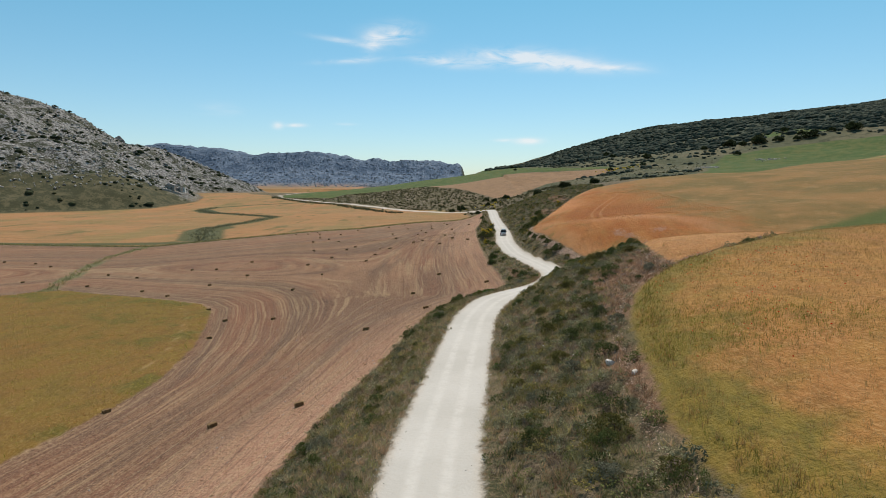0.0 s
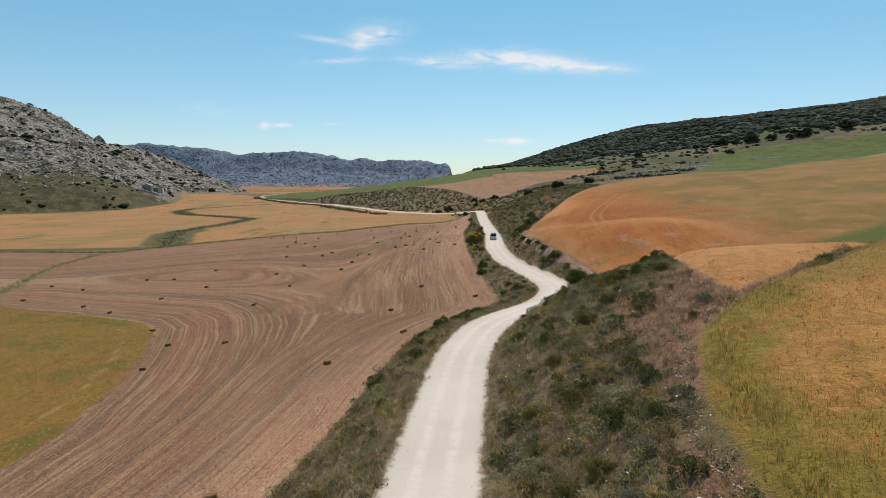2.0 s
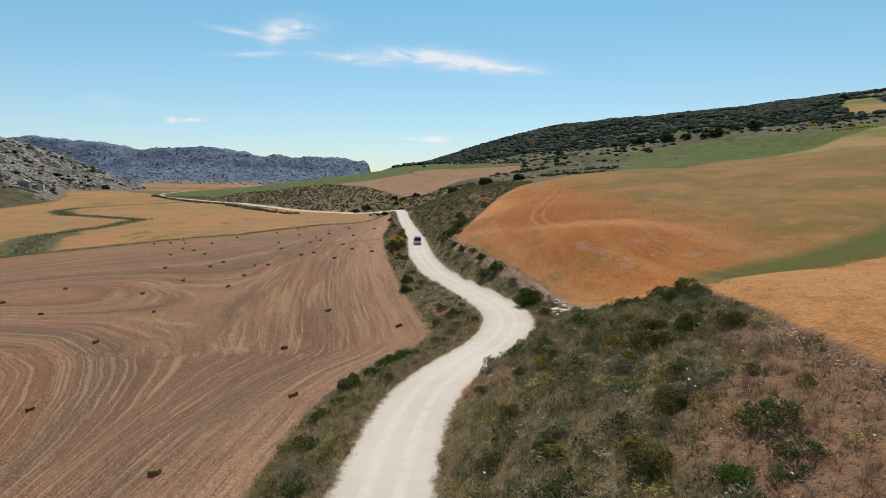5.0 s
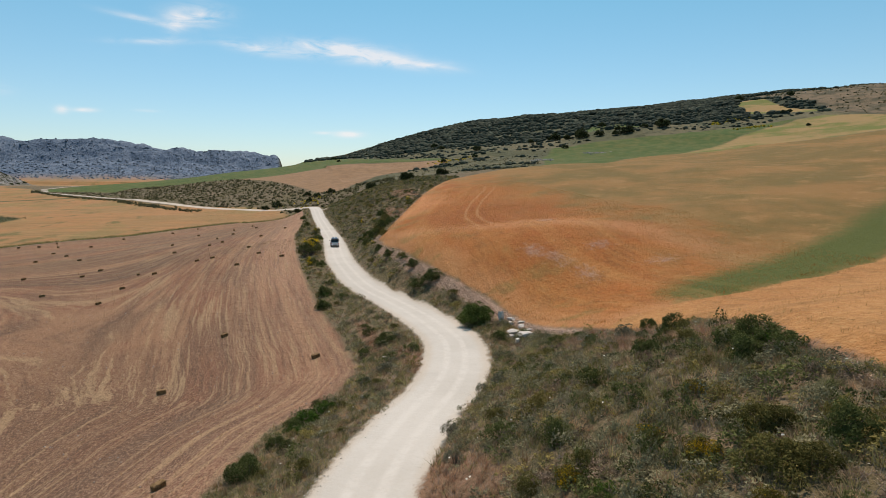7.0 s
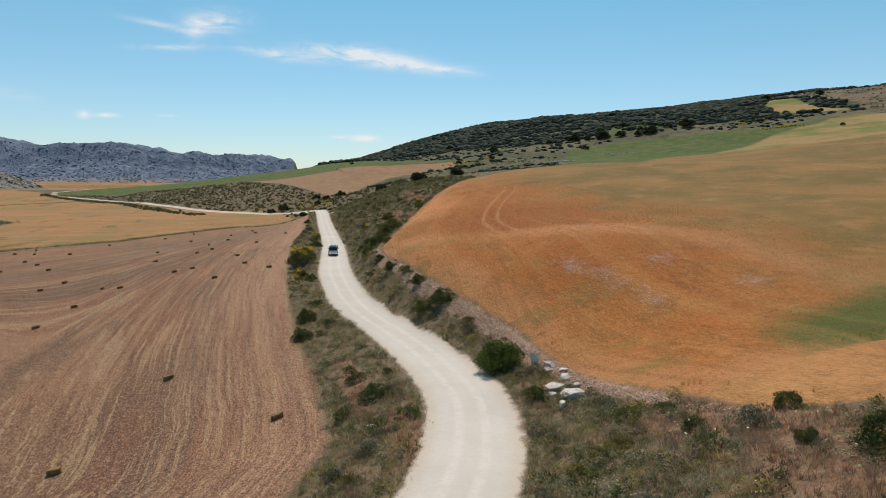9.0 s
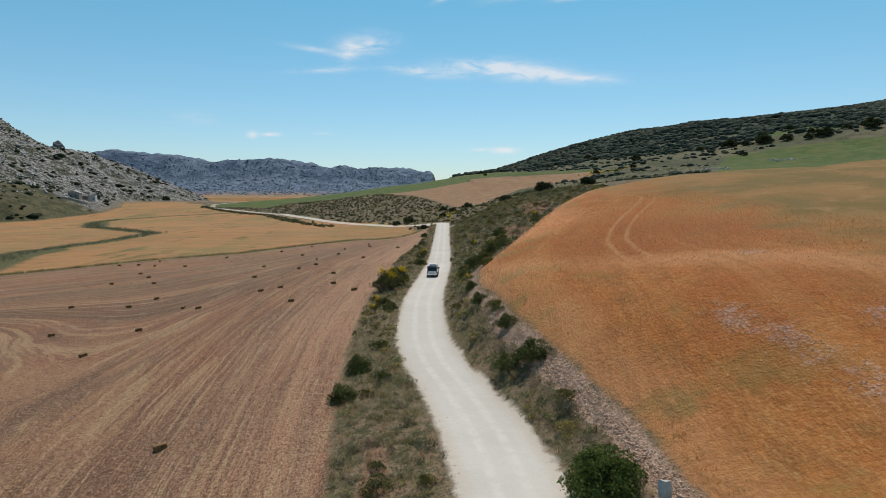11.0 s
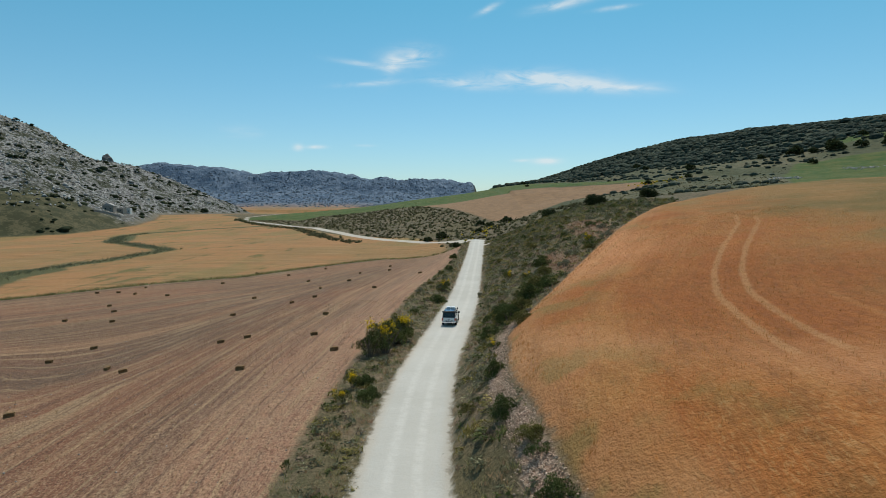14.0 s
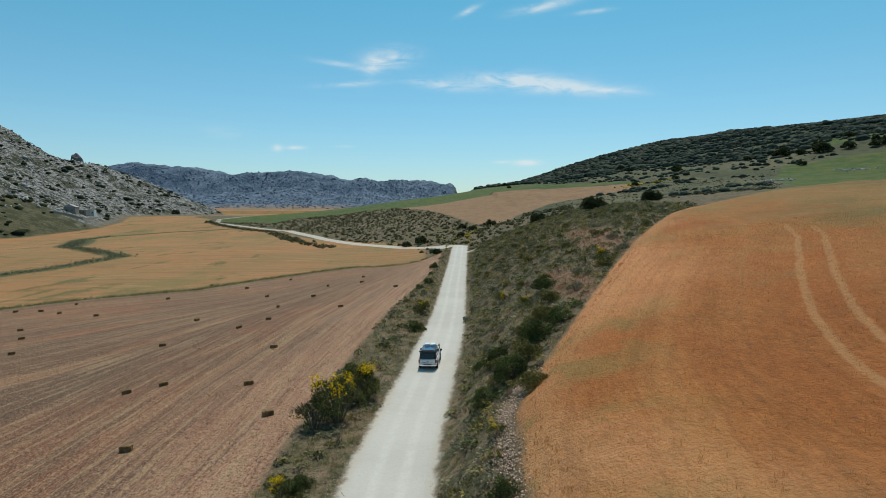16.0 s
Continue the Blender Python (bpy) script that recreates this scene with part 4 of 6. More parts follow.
pick = rng.uniform(0, 1, len(x))
russet = (draw < 0.95) & ~scrubby & (rng.uniform(0, 1, len(x)) < 0.62 * dryness + 0.06)
stuff("russet_grass", grass, x[russet], y[russet], rng.uniform(0.22, 0.5, russet.sum()), leafy("russet_grass_blades", (0.22, 0.115, 0.068), (0.46, 0.28, 0.18), size=0.3, through_light=0.48), "withered reddish-brown grass on the dry slope", "grass", sink=0.03)
dry = (draw < np.where(y < 150, 0.9, 0.6)) & ~scrubby & ~russet & (pick < 0.55 + 0.3 * dryness)
stuff("dry_grass", grass, x[dry], y[dry], rng.uniform(0.25, 0.6, dry.sum()), GRASS_DRY, "dry straw-coloured grass on the road banks", "grass", sink=0.03)
lush = (draw < np.where(y < 150, 0.9, 0.6)) & ~scrubby & ~russet & (pick >= 0.55 + 0.3 * dryness)
stuff("green_grass", grass, x[lush], y[lush], rng.uniform(0.3, 0.65, lush.sum()), GRASS_GREEN, "green grass and weeds on the road banks", "grass", sink=0.03)

x, y = rng.uniform(4, 32, 900), rng.uniform(35, 105, 900)
ok = fields_clear(x, y, 0.5)
umbel = [leaf_quads(rng.normal(0, 0.12, (3, 3)) * (1, 1, 0.2), np.tile((0.0, 0.0, 2.0), (3, 1)), 0.5, 0.45)]
stuff("white_umbels", umbel, x[ok][:130], y[ok][:130], rng.uniform(0.06, 0.13, ok[ok][:130].sum()), leafy("umbel_flowers", (0.5, 0.5, 0.45), (0.75, 0.75, 0.68)), "flat white flower heads over the scrub", "flowers", raise_by=rng.uniform(0.5, 0.8, 130))
x, y = rng.uniform(4, 32, 3000), rng.uniform(35, 125, 3000)
ok = fields_clear(x, y, 0.5)
stuff("dead_twigs", [blades(12, 0.6, 0.012, 0.8) for _ in range(4)], x[ok], y[ok], rng.uniform(0.4, 0.8, ok.sum()), leafy("dead_twig_grey", (0.15, 0.13, 0.12), (0.34, 0.3, 0.27)), "bare grey twigs of dead bushes in the scrub", "twigs")


# ---- shrubs, each a thing of its own ----
BARK = stony("bark", (0.07, 0.055, 0.04), (0.16, 0.13, 0.1))
TWIG = plain("twig", (0.13, 0.1, 0.075), 0.9)


def rod(bm, a, b, r0, r1, sides=5):
    """A tapered stick from a to b."""
    a, b = Vector(a), Vector(b)
    q = (b - a).to_track_quat("Z", "Y")
    rings = [[bm.verts.new(p + q @ Vector((math.cos(k * 6.2832 / sides) * r, math.sin(k * 6.2832 / sides) * r, 0))) for k in range(sides)] for p, r in ((a, r0), (b, r1))]
    for k in range(sides):
        bm.faces.new((rings[0][k], rings[0][(k + 1) % sides], rings[1][(k + 1) % sides], rings[1][k]))
    bm.faces.new(rings[1])
    bm.faces.new(rings[0][::-1])


def stems(count, spread_by, rise, thick, parent, material):
    bm = bmesh.new()
    for k in range(count):
        ang = k * 6.2832 / count + rng.uniform(-0.4, 0.4)
        r = spread_by * rng.uniform(0.3, 1)
        knee = (math.cos(ang) * r * 0.5, math.sin(ang) * r * 0.5, rise * 0.5)
        tip = (math.cos(ang + 0.3) * r, math.sin(ang + 0.3) * r, rise * rng.uniform(0.75, 1))
        rod(bm, (math.cos(ang) * 0.04, math.sin(ang) * 0.04, -0.15), knee, thick, thick * 0.7)
        rod(bm, knee, tip, thick * 0.7, thick * 0.3)
    return part("stem", bm, material, parent)


def shrub_model(kind, n, lobes, leaf, slim, flat, mat, twigs):
    """One shrub of about unit radius, with foliage and stems."""
    ob = new(kind)
    v, f = bush(n, lobes, leaf, slim, flat)
    leaves = new("foliage", raw_mesh("foliage", v, f, mat))
    leaves.parent = ob
    stems(twigs, 0.55, 0.7 * flat, 0.035, ob, TWIG)
    return ob


def plant(model, rows, label, category, group, tall=1.0):
    """Copies of a shrub: x, y, radius."""
    for x, y, r in rows:
        z = land([x], [y])[0] - 0.04
        m = pose(x, y, z, 0, 0, rng.uniform(0, 360)) @ Matrix.Diagonal((r, r * rng.uniform(0.85, 1.1), r * tall * rng.uniform(0.9, 1.15), 1))
        tagged(copy_thing(model, m), label, category, group)


def drop_model(ob):
    for o in (*ob.children_recursive, ob):
        bpy.data.objects.remove(o)


DARK_LEAF = leafy("dark_green_leaves", (0.042, 0.056, 0.018), (0.145, 0.165, 0.056), size=0.9)
OLIVE_LEAF = leafy("olive_leaves", (0.075, 0.072, 0.02), (0.22, 0.19, 0.065), size=0.8)
FRESH_LEAF = leafy("fresh_green_leaves", (0.035, 0.075, 0.012), (0.11, 0.18, 0.035), size=0.8)
BROOM_LEAF = leafy("broom_leaves", (0.06, 0.07, 0.022), (0.17, 0.175, 0.06), size=0.9)
BLOSSOM = leafy("broom_blossom", (0.55, 0.34, 0.01), (0.8, 0.58, 0.02), size=1.5)
GOLD_LEAF = leafy("golden_gorse_leaves", (0.07, 0.06, 0.015), (0.19, 0.15, 0.035), (0.45, 0.29, 0.015), 0.22, 0.7)
GREY_LEAF = leafy("grey_leaves", (0.1, 0.1, 0.065), (0.25, 0.245, 0.17), size=0.8)
OAK_LEAF = leafy("oak_leaves", (0.024, 0.032, 0.014), (0.075, 0.088, 0.036), size=0.35)

DARK_AT = [(2.6, 96.5, 1.4), (4.4, 100.5, 0.9), (11.4, 143, 1.4), (29.8, 93, 1.3), (25.7, 82, 1.45), (24, 80.8, 1.15), (33.6, 101, 0.9), (12.2, 149, 1.5), (25.1, 143.4, 1.3), (13.1, 176, 1), (17.8, 221, 1.5), (18.6, 270, 1.5), (19.5, 300, 1.5), (32, 196, 1.5), (24.6, 184, 1.3), (26.3, 193, 1.3), (16.4, 123, 1.2), (29.6, 96, 0.6), (29, 102, 0.8), (14.2, 172, 1.2), (26.9, 141.8, 1.6), (25.8, 149.5, 1.3), (24.2, 160, 1.2), (26.5, 185, 1.8), (29.4, 193, 2.0), (33.8, 214, 1.6), (24.2, 168.5, 1.1), (20.5, 73, 1.1), (15.6, 82.2, 1.0)]
OLIVE_AT = [(13.1, 62.8, 1.2), (15.6, 66, 1), (18.8, 72.4, 0.9), (20, 75, 0.8), (13.4, 80, 0.8), (16.1, 90, 0.9), (29, 196.5, 1.3), (40, 211, 1), (26, 103.6, 0.8), (8, 41, 0.9), (6.8, 50, 0.9), (6.5, 40.3, 0.9), (11, 74, 0.9), (9.5, 57, 0.9), (28.2, 188.5, 1.6), (31, 199, 1.7), (27.5, 180.5, 1.4), (19.4, 75.3, 1.0), (18.1, 73.3, 1.1), (22, 71.5, 1.0), (25.4, 155, 1.1), (33, 206, 1.5)]
FRESH_AT = [(6.8, 104.9, 1.2), (8.2, 106.3, 1.0), (5.6, 103, 0.8), (14.6, 60, 0.7), (4.6, 48, 0.55), (25.8, 81.4, 0.8), (14.7, 76.8, 0.5), (12.4, 148.6, 0.8)]
BROOM_AT = [(13.5, 187.2, 2.5), (14.4, 192.5, 2.3), (12.0, 185.8, 1.9), (12.2, 175.2, 1.0), (12.2, 171, 0.9), (14.2, 191.5, 1.5), (18.4, 233, 1.5), (40.9, 215, 1), (30.9, 212, 0.8), (29.2, 221, 1.1), (24.6, 176, 0.7)]
GOLD_AT = [(17.5, 75.6, 0.8), (17.2, 78, 0.7), (14.4, 78.7, 0.8), (16.8, 72, 0.7), (20.5, 79.5, 0.7), (13.2, 64.4, 0.7)]
WISPY_AT = [(14.5, 93, 0.9), (19.6, 101.5, 0.7), (24.6, 226, 0.9), (13.0, 88, 0.8)]
for args, rows, label, tall in (
    (("shrub", 4200, 40, 0.09, 0.021, 0.95, DARK_LEAF, 5), DARK_AT, "dense dark green shrub on the road bank", 1.0),
    (("shrub", 3800, 34, 0.09, 0.021, 0.85, OLIVE_LEAF, 5), OLIVE_AT, "olive-green rounded shrub on the scrubby bank", 1.0),
    (("shrub", 2400, 26, 0.11, 0.026, 0.9, FRESH_LEAF, 4), FRESH_AT, "small bright green bush on the bank", 1.0),
    (("gorse_bush", 3000, 30, 0.09, 0.023, 0.8, GOLD_LEAF, 5), GOLD_AT, "low gorse bush with golden flowers on the bank", 1.0),
    (("wispy_bush", 700, 9, 0.2, 0.016, 1.1, GREY_LEAF, 9), WISPY_AT, "thin grey-green bush leaning over the road edge", 1.1),
):
    model = shrub_model(*args)
    plant(model, rows, label, "bush", label.split(" on ")[0], tall)
    drop_model(model)
model = shrub_model("shrub", 8500, 60, 0.075, 0.022, 0.95, leafy("hawthorn_leaves", (0.045, 0.07, 0.016), (0.14, 0.18, 0.05), size=1.2), 7)
plant(model, [(27.3, 124.6, 2.3)], "large rounded green shrub beside the road bend", "bush", "", 0.85)
drop_model(model)


def broom_model(bloom, leaves, branches):
    """Broom: bare forked stems, a loose green head, yellow blossom on some of its clumps."""
    ob = new("broom_bush")
    bm = bmesh.new()
    for k in range(branches):
        ang = k * 6.2832 / branches + rng.uniform(-0.3, 0.3)
        r = rng.uniform(0.3, 0.75)
        knee = (math.cos(ang) * r * 0.45, math.sin(ang) * r * 0.45, rng.uniform(0.3, 0.45))
        rod(bm, (math.cos(ang) * 0.05, math.sin(ang) * 0.05, -0.12), knee, 0.028, 0.02, 4)
        for turn in (-0.35, 0.05, 0.4):
            rod(bm, knee, (math.cos(ang + turn) * r, math.sin(ang + turn) * r, rng.uniform(0.65, 0.95)), 0.016, 0.006, 4)
    part("stem", bm, TWIG, ob)
    v, f = bush(leaves, 26, 0.15, 0.016, 0.85, 0.3, 0.3)
    head = new("foliage", raw_mesh("foliage", v, f, BROOM_LEAF))
    head.parent = ob
    if bloom:
        spots = rng.normal(0, 1, (bloom, 3)) * (0.42, 0.42, 0.12) + (0, 0, 0.9)
        c = np.concatenate([q + rng.normal(0, 0.13, (110, 3)) * (1, 1, 0.7) for q in spots])
        v, f = leaf_quads(c, np.tile((0.0, 0.0, 1.0), (len(c), 1)), 0.035, 0.024)
        flowers = new("blossom", raw_mesh("blossom", v, f, BLOSSOM))
        flowers.parent = ob
        tagged(flowers, "bright yellow broom blossom")
    return ob


for bloom, leaves, branches, rows, label in (
    (4, 1500, 11, BROOM_AT[0:1] + BROOM_AT[6:7], "broom bush with bare grey stems and yellow blossom"),
    (3, 3200, 9, BROOM_AT[1:2] + BROOM_AT[5:6], "dense green broom bush topped with yellow blossom"),
    (0, 1300, 12, BROOM_AT[2:3], "open broom bush, mostly bare stems, hardly flowering"),
    (5, 1400, 6, BROOM_AT[3:5] + BROOM_AT[7:], "small broom bush covered in yellow blossom"),
):
    model = broom_model(bloom, leaves, branches)
    plant(model, rows, label, "bush", label, 1.35)
    drop_model(model)
# smaller bushes strewn over the banks
bx, by = rng.uniform(-16, 60, 5000), 12 + 320 * rng.uniform(0, 1, 5000) ** 1.7
bd = road_offset(bx, by)
ok = fields_clear(bx, by, 0.7) & (np.abs(bd) > 4.2) & (bd > -16) & (bd < 36)
bx, by = bx[ok][:290], by[ok][:290]
models = [shrub_model("shrub", 1350, 20, 0.11, 0.027, 0.85, m, 4) for m in (DARK_LEAF, OLIVE_LEAF, GREY_LEAF, DARK_LEAF)]
for k, (x, y) in enumerate(zip(bx, by)):
    label = ("small dark green bush among the scrub", "small olive bush among the scrub", "small grey-green bush among the scrub", "small dark green bush among the scrub")[k % 4]
    plant(models[k % 4], [(x, y, rng.uniform(0.5, 1.15))], label, "bush", label)
for model in models:
    drop_model(model)


# ---- trees ----
def oak(n, lobes, leaf, flat):
    ob = new("oak_tree")
    bm = bmesh.new()
    rod(bm, (0, 0, -0.2), (0.04, 0.02, 0.45), 0.085, 0.065, 8)
    for k in range(6):
        a = k * 1.05
        knee = (math.cos(a) * 0.25, math.sin(a) * 0.25, 0.65)
        rod(bm, (0.04, 0.02, 0.42), knee, 0.05, 0.035, 6)
        rod(bm, knee, (math.cos(a + 0.2) * 0.5, math.sin(a + 0.2) * 0.5, 0.95), 0.035, 0.015, 5)
    part("trunk", bm, BARK, ob)
    v, f = bush(n, lobes, leaf, 0.5 * leaf, flat, 0.12, 0.36)
    leaves = new("crown", raw_mesh("crown", v, f, OAK_LEAF))
    leaves.parent = ob
    return ob


def plant_trees(model, rows, label, group, tall):
    for x, y, r in rows:
        z = (land([x], [y]) + crags(np.array([x]), np.array([y])))[0] - 0.1
        m = pose(x, y, z, 0, 0, rng.uniform(0, 360)) @ Matrix.Diagonal((r, r, r * tall, 1))
        tagged(copy_thing(model, m), label, "tree", group)


model = oak(4600, 60, 0.08, 0.95)
plant_trees(model, [(56, 281, 3.1), (51.6, 331, 3.3), (70.5, 284, 2.6)], "dark round holm oak on the scrubby slope", "holm oaks by the road", 1.0)
plant_trees(model, [(19.8, 345, 2.0)], "dark round holm oak at the road crest", "holm oaks by the road", 1.0)
drop_model(model)
model = oak(1100, 26, 0.17, 0.95)
HILL_OAKS = [(317, 614, 9), (215, 647, 5.4), (400, 600, 8.8), (333, 609, 5.7), (298, 640, 8), (354, 592, 7.9), (199, 749, 5.3), (151, 549, 3), (190, 581, 3.1), (344, 596, 4.5), (282, 661, 4.2), (406, 612, 6), (383, 605, 4.5), (371, 612, 4), (359, 617, 4), (331, 642, 5.5), (305, 623, 5), (365, 656, 5), (496, 512, 2.6), (622, 742, 8), (668, 700, 6), (545, 590, 4), (560, 596, 3.5), (274, 569, 3.7), (32, 448, 2.8), (36, 428, 2.6), (12, 410, 3.6), (6, 405, 2.4), (29.5, 407, 2.4), (45, 434, 3.3), (196, 707, 3.7), (94, 843, 3.9), (120, 829, 3.6), (92, 781, 2.7), (141, 869, 3)]
plant_trees(model, HILL_OAKS, "dark holm oak on the far hillside", "holm oaks on the hillside", 0.85)
drop_model(model)



def canopy(n, sides=7):
    """A treetop seen from far off: a knobbly dome with some leaves standing out."""
    rings = []
    for k, (r, z) in enumerate(((0.86, -0.1), (1.0, 0.3), (0.62, 0.66))):
        a = np.arange(sides) * 6.2832 / sides + k * 0.45
        wob = rng.uniform(0.72, 1.2, sides)
        rings.append(np.stack([np.cos(a) * r * wob, np.sin(a) * r * wob, z * rng.uniform(0.85, 1.15, sides)], 1))
    core = np.concatenate([*rings, [(0, 0, 0.8)]])
    q = [(k * sides + i, k * sides + (i + 1) % sides, (k + 1) * sides + (i + 1) % sides) for k in range(2) for i in range(sides)]
    q += [(k * sides + i, (k + 1) * sides + (i + 1) % sides, (k + 1) * sides + i) for k in range(2) for i in range(sides)]
    q += [(2 * sides + i, 2 * sides + (i + 1) % sides, 3 * sides) for i in range(sides)]
    v, f = bush(n, 6, 0.26, 0.1, 0.9)
    return np.concatenate([core, v]), np.concatenate([np.array(q), f + len(core)])


# woods and thickets on the right-hand hill
# leaf colours lifted towards blue-grey, painting in the haze over the hill
WOODS = leafy("hazy_woodland_leaves", (0.066, 0.08, 0.064), (0.11, 0.122, 0.086), size=0.12)
clumps = [with_core(crown(9, 3, 0.2, 0.7, 0.7), 0.66, 0.62, 5) for _ in range(8)]
canopies = [canopy(5) for _ in range(8)]
treetops = [canopy(8) for _ in range(10)]
x, y = rng.uniform(60, 1080, 40000), rng.uniform(560, 1290, 40000)
thick = np.array([noise.noise((a * 0.012, b * 0.02, 5.0)) for a, b in zip(x, y)])
edge = inside(WOOD, x, y)
ok = (edge > 0) & (rng.uniform(0, 1, len(x)) < 0.35 + 0.9 * (thick + 0.35) + edge / 400)
for c in CLEARINGS + [HILL_TAN, HILL_HEATH]:
    ok &= inside(c, x, y) < 0
x, y = x[ok][:11000], y[ok][:11000]
stuff("woodland", treetops, x, y, rng.uniform(2.6, 5.6, len(x)), WOODS, "dark evergreen oak woodland on the hillside", "woodland", sink=0.6)
x, y = rng.uniform(70, 560, 3600), rng.uniform(340, 760, 3600)
ok = (inside(UPPER_GREEN, x, y) < -4) & (inside(UPPER_TAN, x, y) < -4) & (inside(HILL_TAN, x, y) < -4) & (inside(BROWN, x, y) < -3) & (inside(GREEN, x, y) < -3) & (inside(ORANGE, x, y) < -6)
far_thick = np.array([noise.noise((a * 0.02, b * 0.03, 2.0)) for a, b in zip(x, y)])
ok &= far_thick + (y - 520) / 500 > 0.05
x, y = x[ok], y[ok]
stuff("thicket", canopies, x, y, rng.uniform(0.7, 3.0, len(x)), WOODS, "dark bushes dotted over the upper pasture", "bushes", sink=0.3)
# scrub on the hill behind the crest
x, y = rng.uniform(-200, 80, 26000), rng.uniform(345, 720, 26000)
edge = -x + hermite([345, 420, 480, 580, 690, 760], [20, -8, -50, -93, -186, -215], y)
ok = (edge < -3) & (inside(BROWN, x, y) < -2) & (inside(GREEN, x, y) < -2) & (line_distance(ROAD_FAR, x, y)[0] > 4) & (line_distance(TRACK, x, y)[0] > 3) & (x < 75)
x, y = x[ok][:3000], y[ok][:3000]
HILL_SCRUB = leafy("hill_scrub_leaves", (0.06, 0.062, 0.028), (0.17, 0.15, 0.08), size=0.1)
stuff("hill_scrub", clumps, x, y, rng.uniform(0.5, 1.7, len(x)), HILL_SCRUB, "low dark scrub on the hill beyond the road crest", "scrub", sink=0.15)
x, y = near_line([(26, 372), (32, 400), (38, 425), (30, 415), (14, 408)], 40, 4)
stuff("broom_patch", clumps, x, y, rng.uniform(0.7, 1.3, len(x)), leafy("broom_patch_leaves", (0.07, 0.08, 0.02), (0.15, 0.15, 0.04), (0.6, 0.42, 0.02), 0.5, 0.3), "yellow flowering broom below the crest", "bushes", sink=0.1)
x, y = rng.uniform(45, 300, 3200), rng.uniform(280, 560, 3200)
ok = (inside(UPPER_GREEN, x, y) < -3) & (inside(BROWN, x, y) < -3) & (inside(ORANGE, x, y) < -2) & (x > 55 + 0.1 * (y - 300))
stuff("pasture_scrub", clumps, x[ok], y[ok], rng.uniform(0.3, 1.0, ok.sum()), HILL_SCRUB, "low scrub dotted over the stony pasture", "scrub", sink=0.1)
x, y = rng.uniform(580, 950, 900), rng.uniform(500, 780, 900)
ok = inside(HILL_HEATH, x, y) > 2
stuff("heath_bushes", clumps, x[ok], y[ok], rng.uniform(0.6, 2.6, ok.sum()), HILL_SCRUB, "dark bushes over the brown upper slope", "bushes", sink=0.2)
x, y = near_line([(452, 590), (480, 600), (506, 601)], 60, 4)
stuff("broom_patch", clumps, x, y, rng.uniform(1.2, 2.4, len(x)), leafy("ridge_broom_leaves", (0.1, 0.1, 0.02), (0.2, 0.18, 0.04), (0.5, 0.37, 0.03), 0.5, 0.3), "yellow flowering broom along the upper field", "bushes", sink=0.1)
x, y = near_line([(445, 545), (474, 537)], 45, 3)
stuff("broom_patch", clumps, x, y, rng.uniform(1.2, 2.2, len(x)), leafy("slope_broom_leaves", (0.1, 0.1, 0.02), (0.2, 0.18, 0.04), (0.5, 0.37, 0.03), 0.5, 0.3), "yellow flowering broom below the upper field", "bushes", sink=0.1)
x, y = near_line([(138, 540), (168, 562), (180, 580)], 60, 4)
stuff("broom_patch", clumps, x, y, rng.uniform(0.8, 1.6, len(x)), leafy("pasture_broom_leaves", (0.1, 0.1, 0.02), (0.2, 0.18, 0.04), (0.6, 0.42, 0.02), 0.5, 0.3), "yellow flowering broom in the pasture", "bushes", sink=0.1)
# hedge of rough grass between the fields, rushes along the stream
x, y = near_line(STUBBLE[17:27], 2600, 0.7)
stuff("field_hedge", grass, x, y, rng.uniform(0.4, 0.9, len(x)), GRASS_GREEN, "rough green grass strip between the fields", "grass")
x, y = near_line(DITCH, 900, 1.0)
stuff("ditch_grass", grass, x, y, rng.uniform(0.4, 0.9, len(x)), GRASS_GREEN, "rough green grass along the field ditch", "grass")
x, y = near_line(STREAM[2:12], 2200, 2.6)
stuff("rushes", grass, x, y, rng.uniform(0.5, 1.1, len(x)), SCRUB, "grey-green rushes along the winding stream", "rushes")
x, y = near_line([(-196, 730), (-188, 705), (-140, 632), (-96, 582), (-54, 480), (-24, 424)], 700, 2.0)
stuff("roadside_bushes", clumps, x - 6, y - 4, rng.uniform(0.6, 1.5, len(x)), HILL_SCRUB, "dark bushes along the far road", "bushes")

# ---- stones ----
stones = [lump(k) for k in range(7)]
chips = [pebble() for _ in range(6)]
LIMESTONE = stony("limestone", (0.17, 0.16, 0.145), (0.4, 0.385, 0.355))
PALE_STONE = stony("pale_limestone", (0.36, 0.325, 0.29), (0.64, 0.6, 0.55), 0.3)
PINK_STONE = stony("field_stone", (0.4, 0.25, 0.17), (0.74, 0.57, 0.44), 0.15)
x, y = near_line(STONE_BANK, 7500, 0.42)
keep = inside(ORANGE, x, y) < 0.25
stuff("stone_bank", chips, x[keep], y[keep], rng.uniform(0.06, 0.17, keep.sum()), PINK_STONE, "bank of loose pinkish field stones below the wheat", "stones", raise_by=rng.uniform(0.0, 0.15, keep.sum()))
for pts, count, name in (([(9, 15), (9.2, 25), (10.7, 33), (12.2, 41), (13.8, 46.5), (16.3, 52.8), (21.3, 57.3)], 1300, "clearance_stones"), ([(21.7, 60), (21.8, 64), (25.2, 79.5), (30.2, 88.5), (35.2, 97), (32.2, 102), (31.4, 107)], 1700, "clearance_stones")):
    x, y = near_line(pts, count, 0.3)
    stuff(name, chips, x, y, rng.uniform(0.05, 0.15, len(x)), PINK_STONE, "grey and pink stones cleared to the field edge", "stones")
side = rng.choice([-1, 1], 6000)
y = rng.uniform(15, 330, 6000)
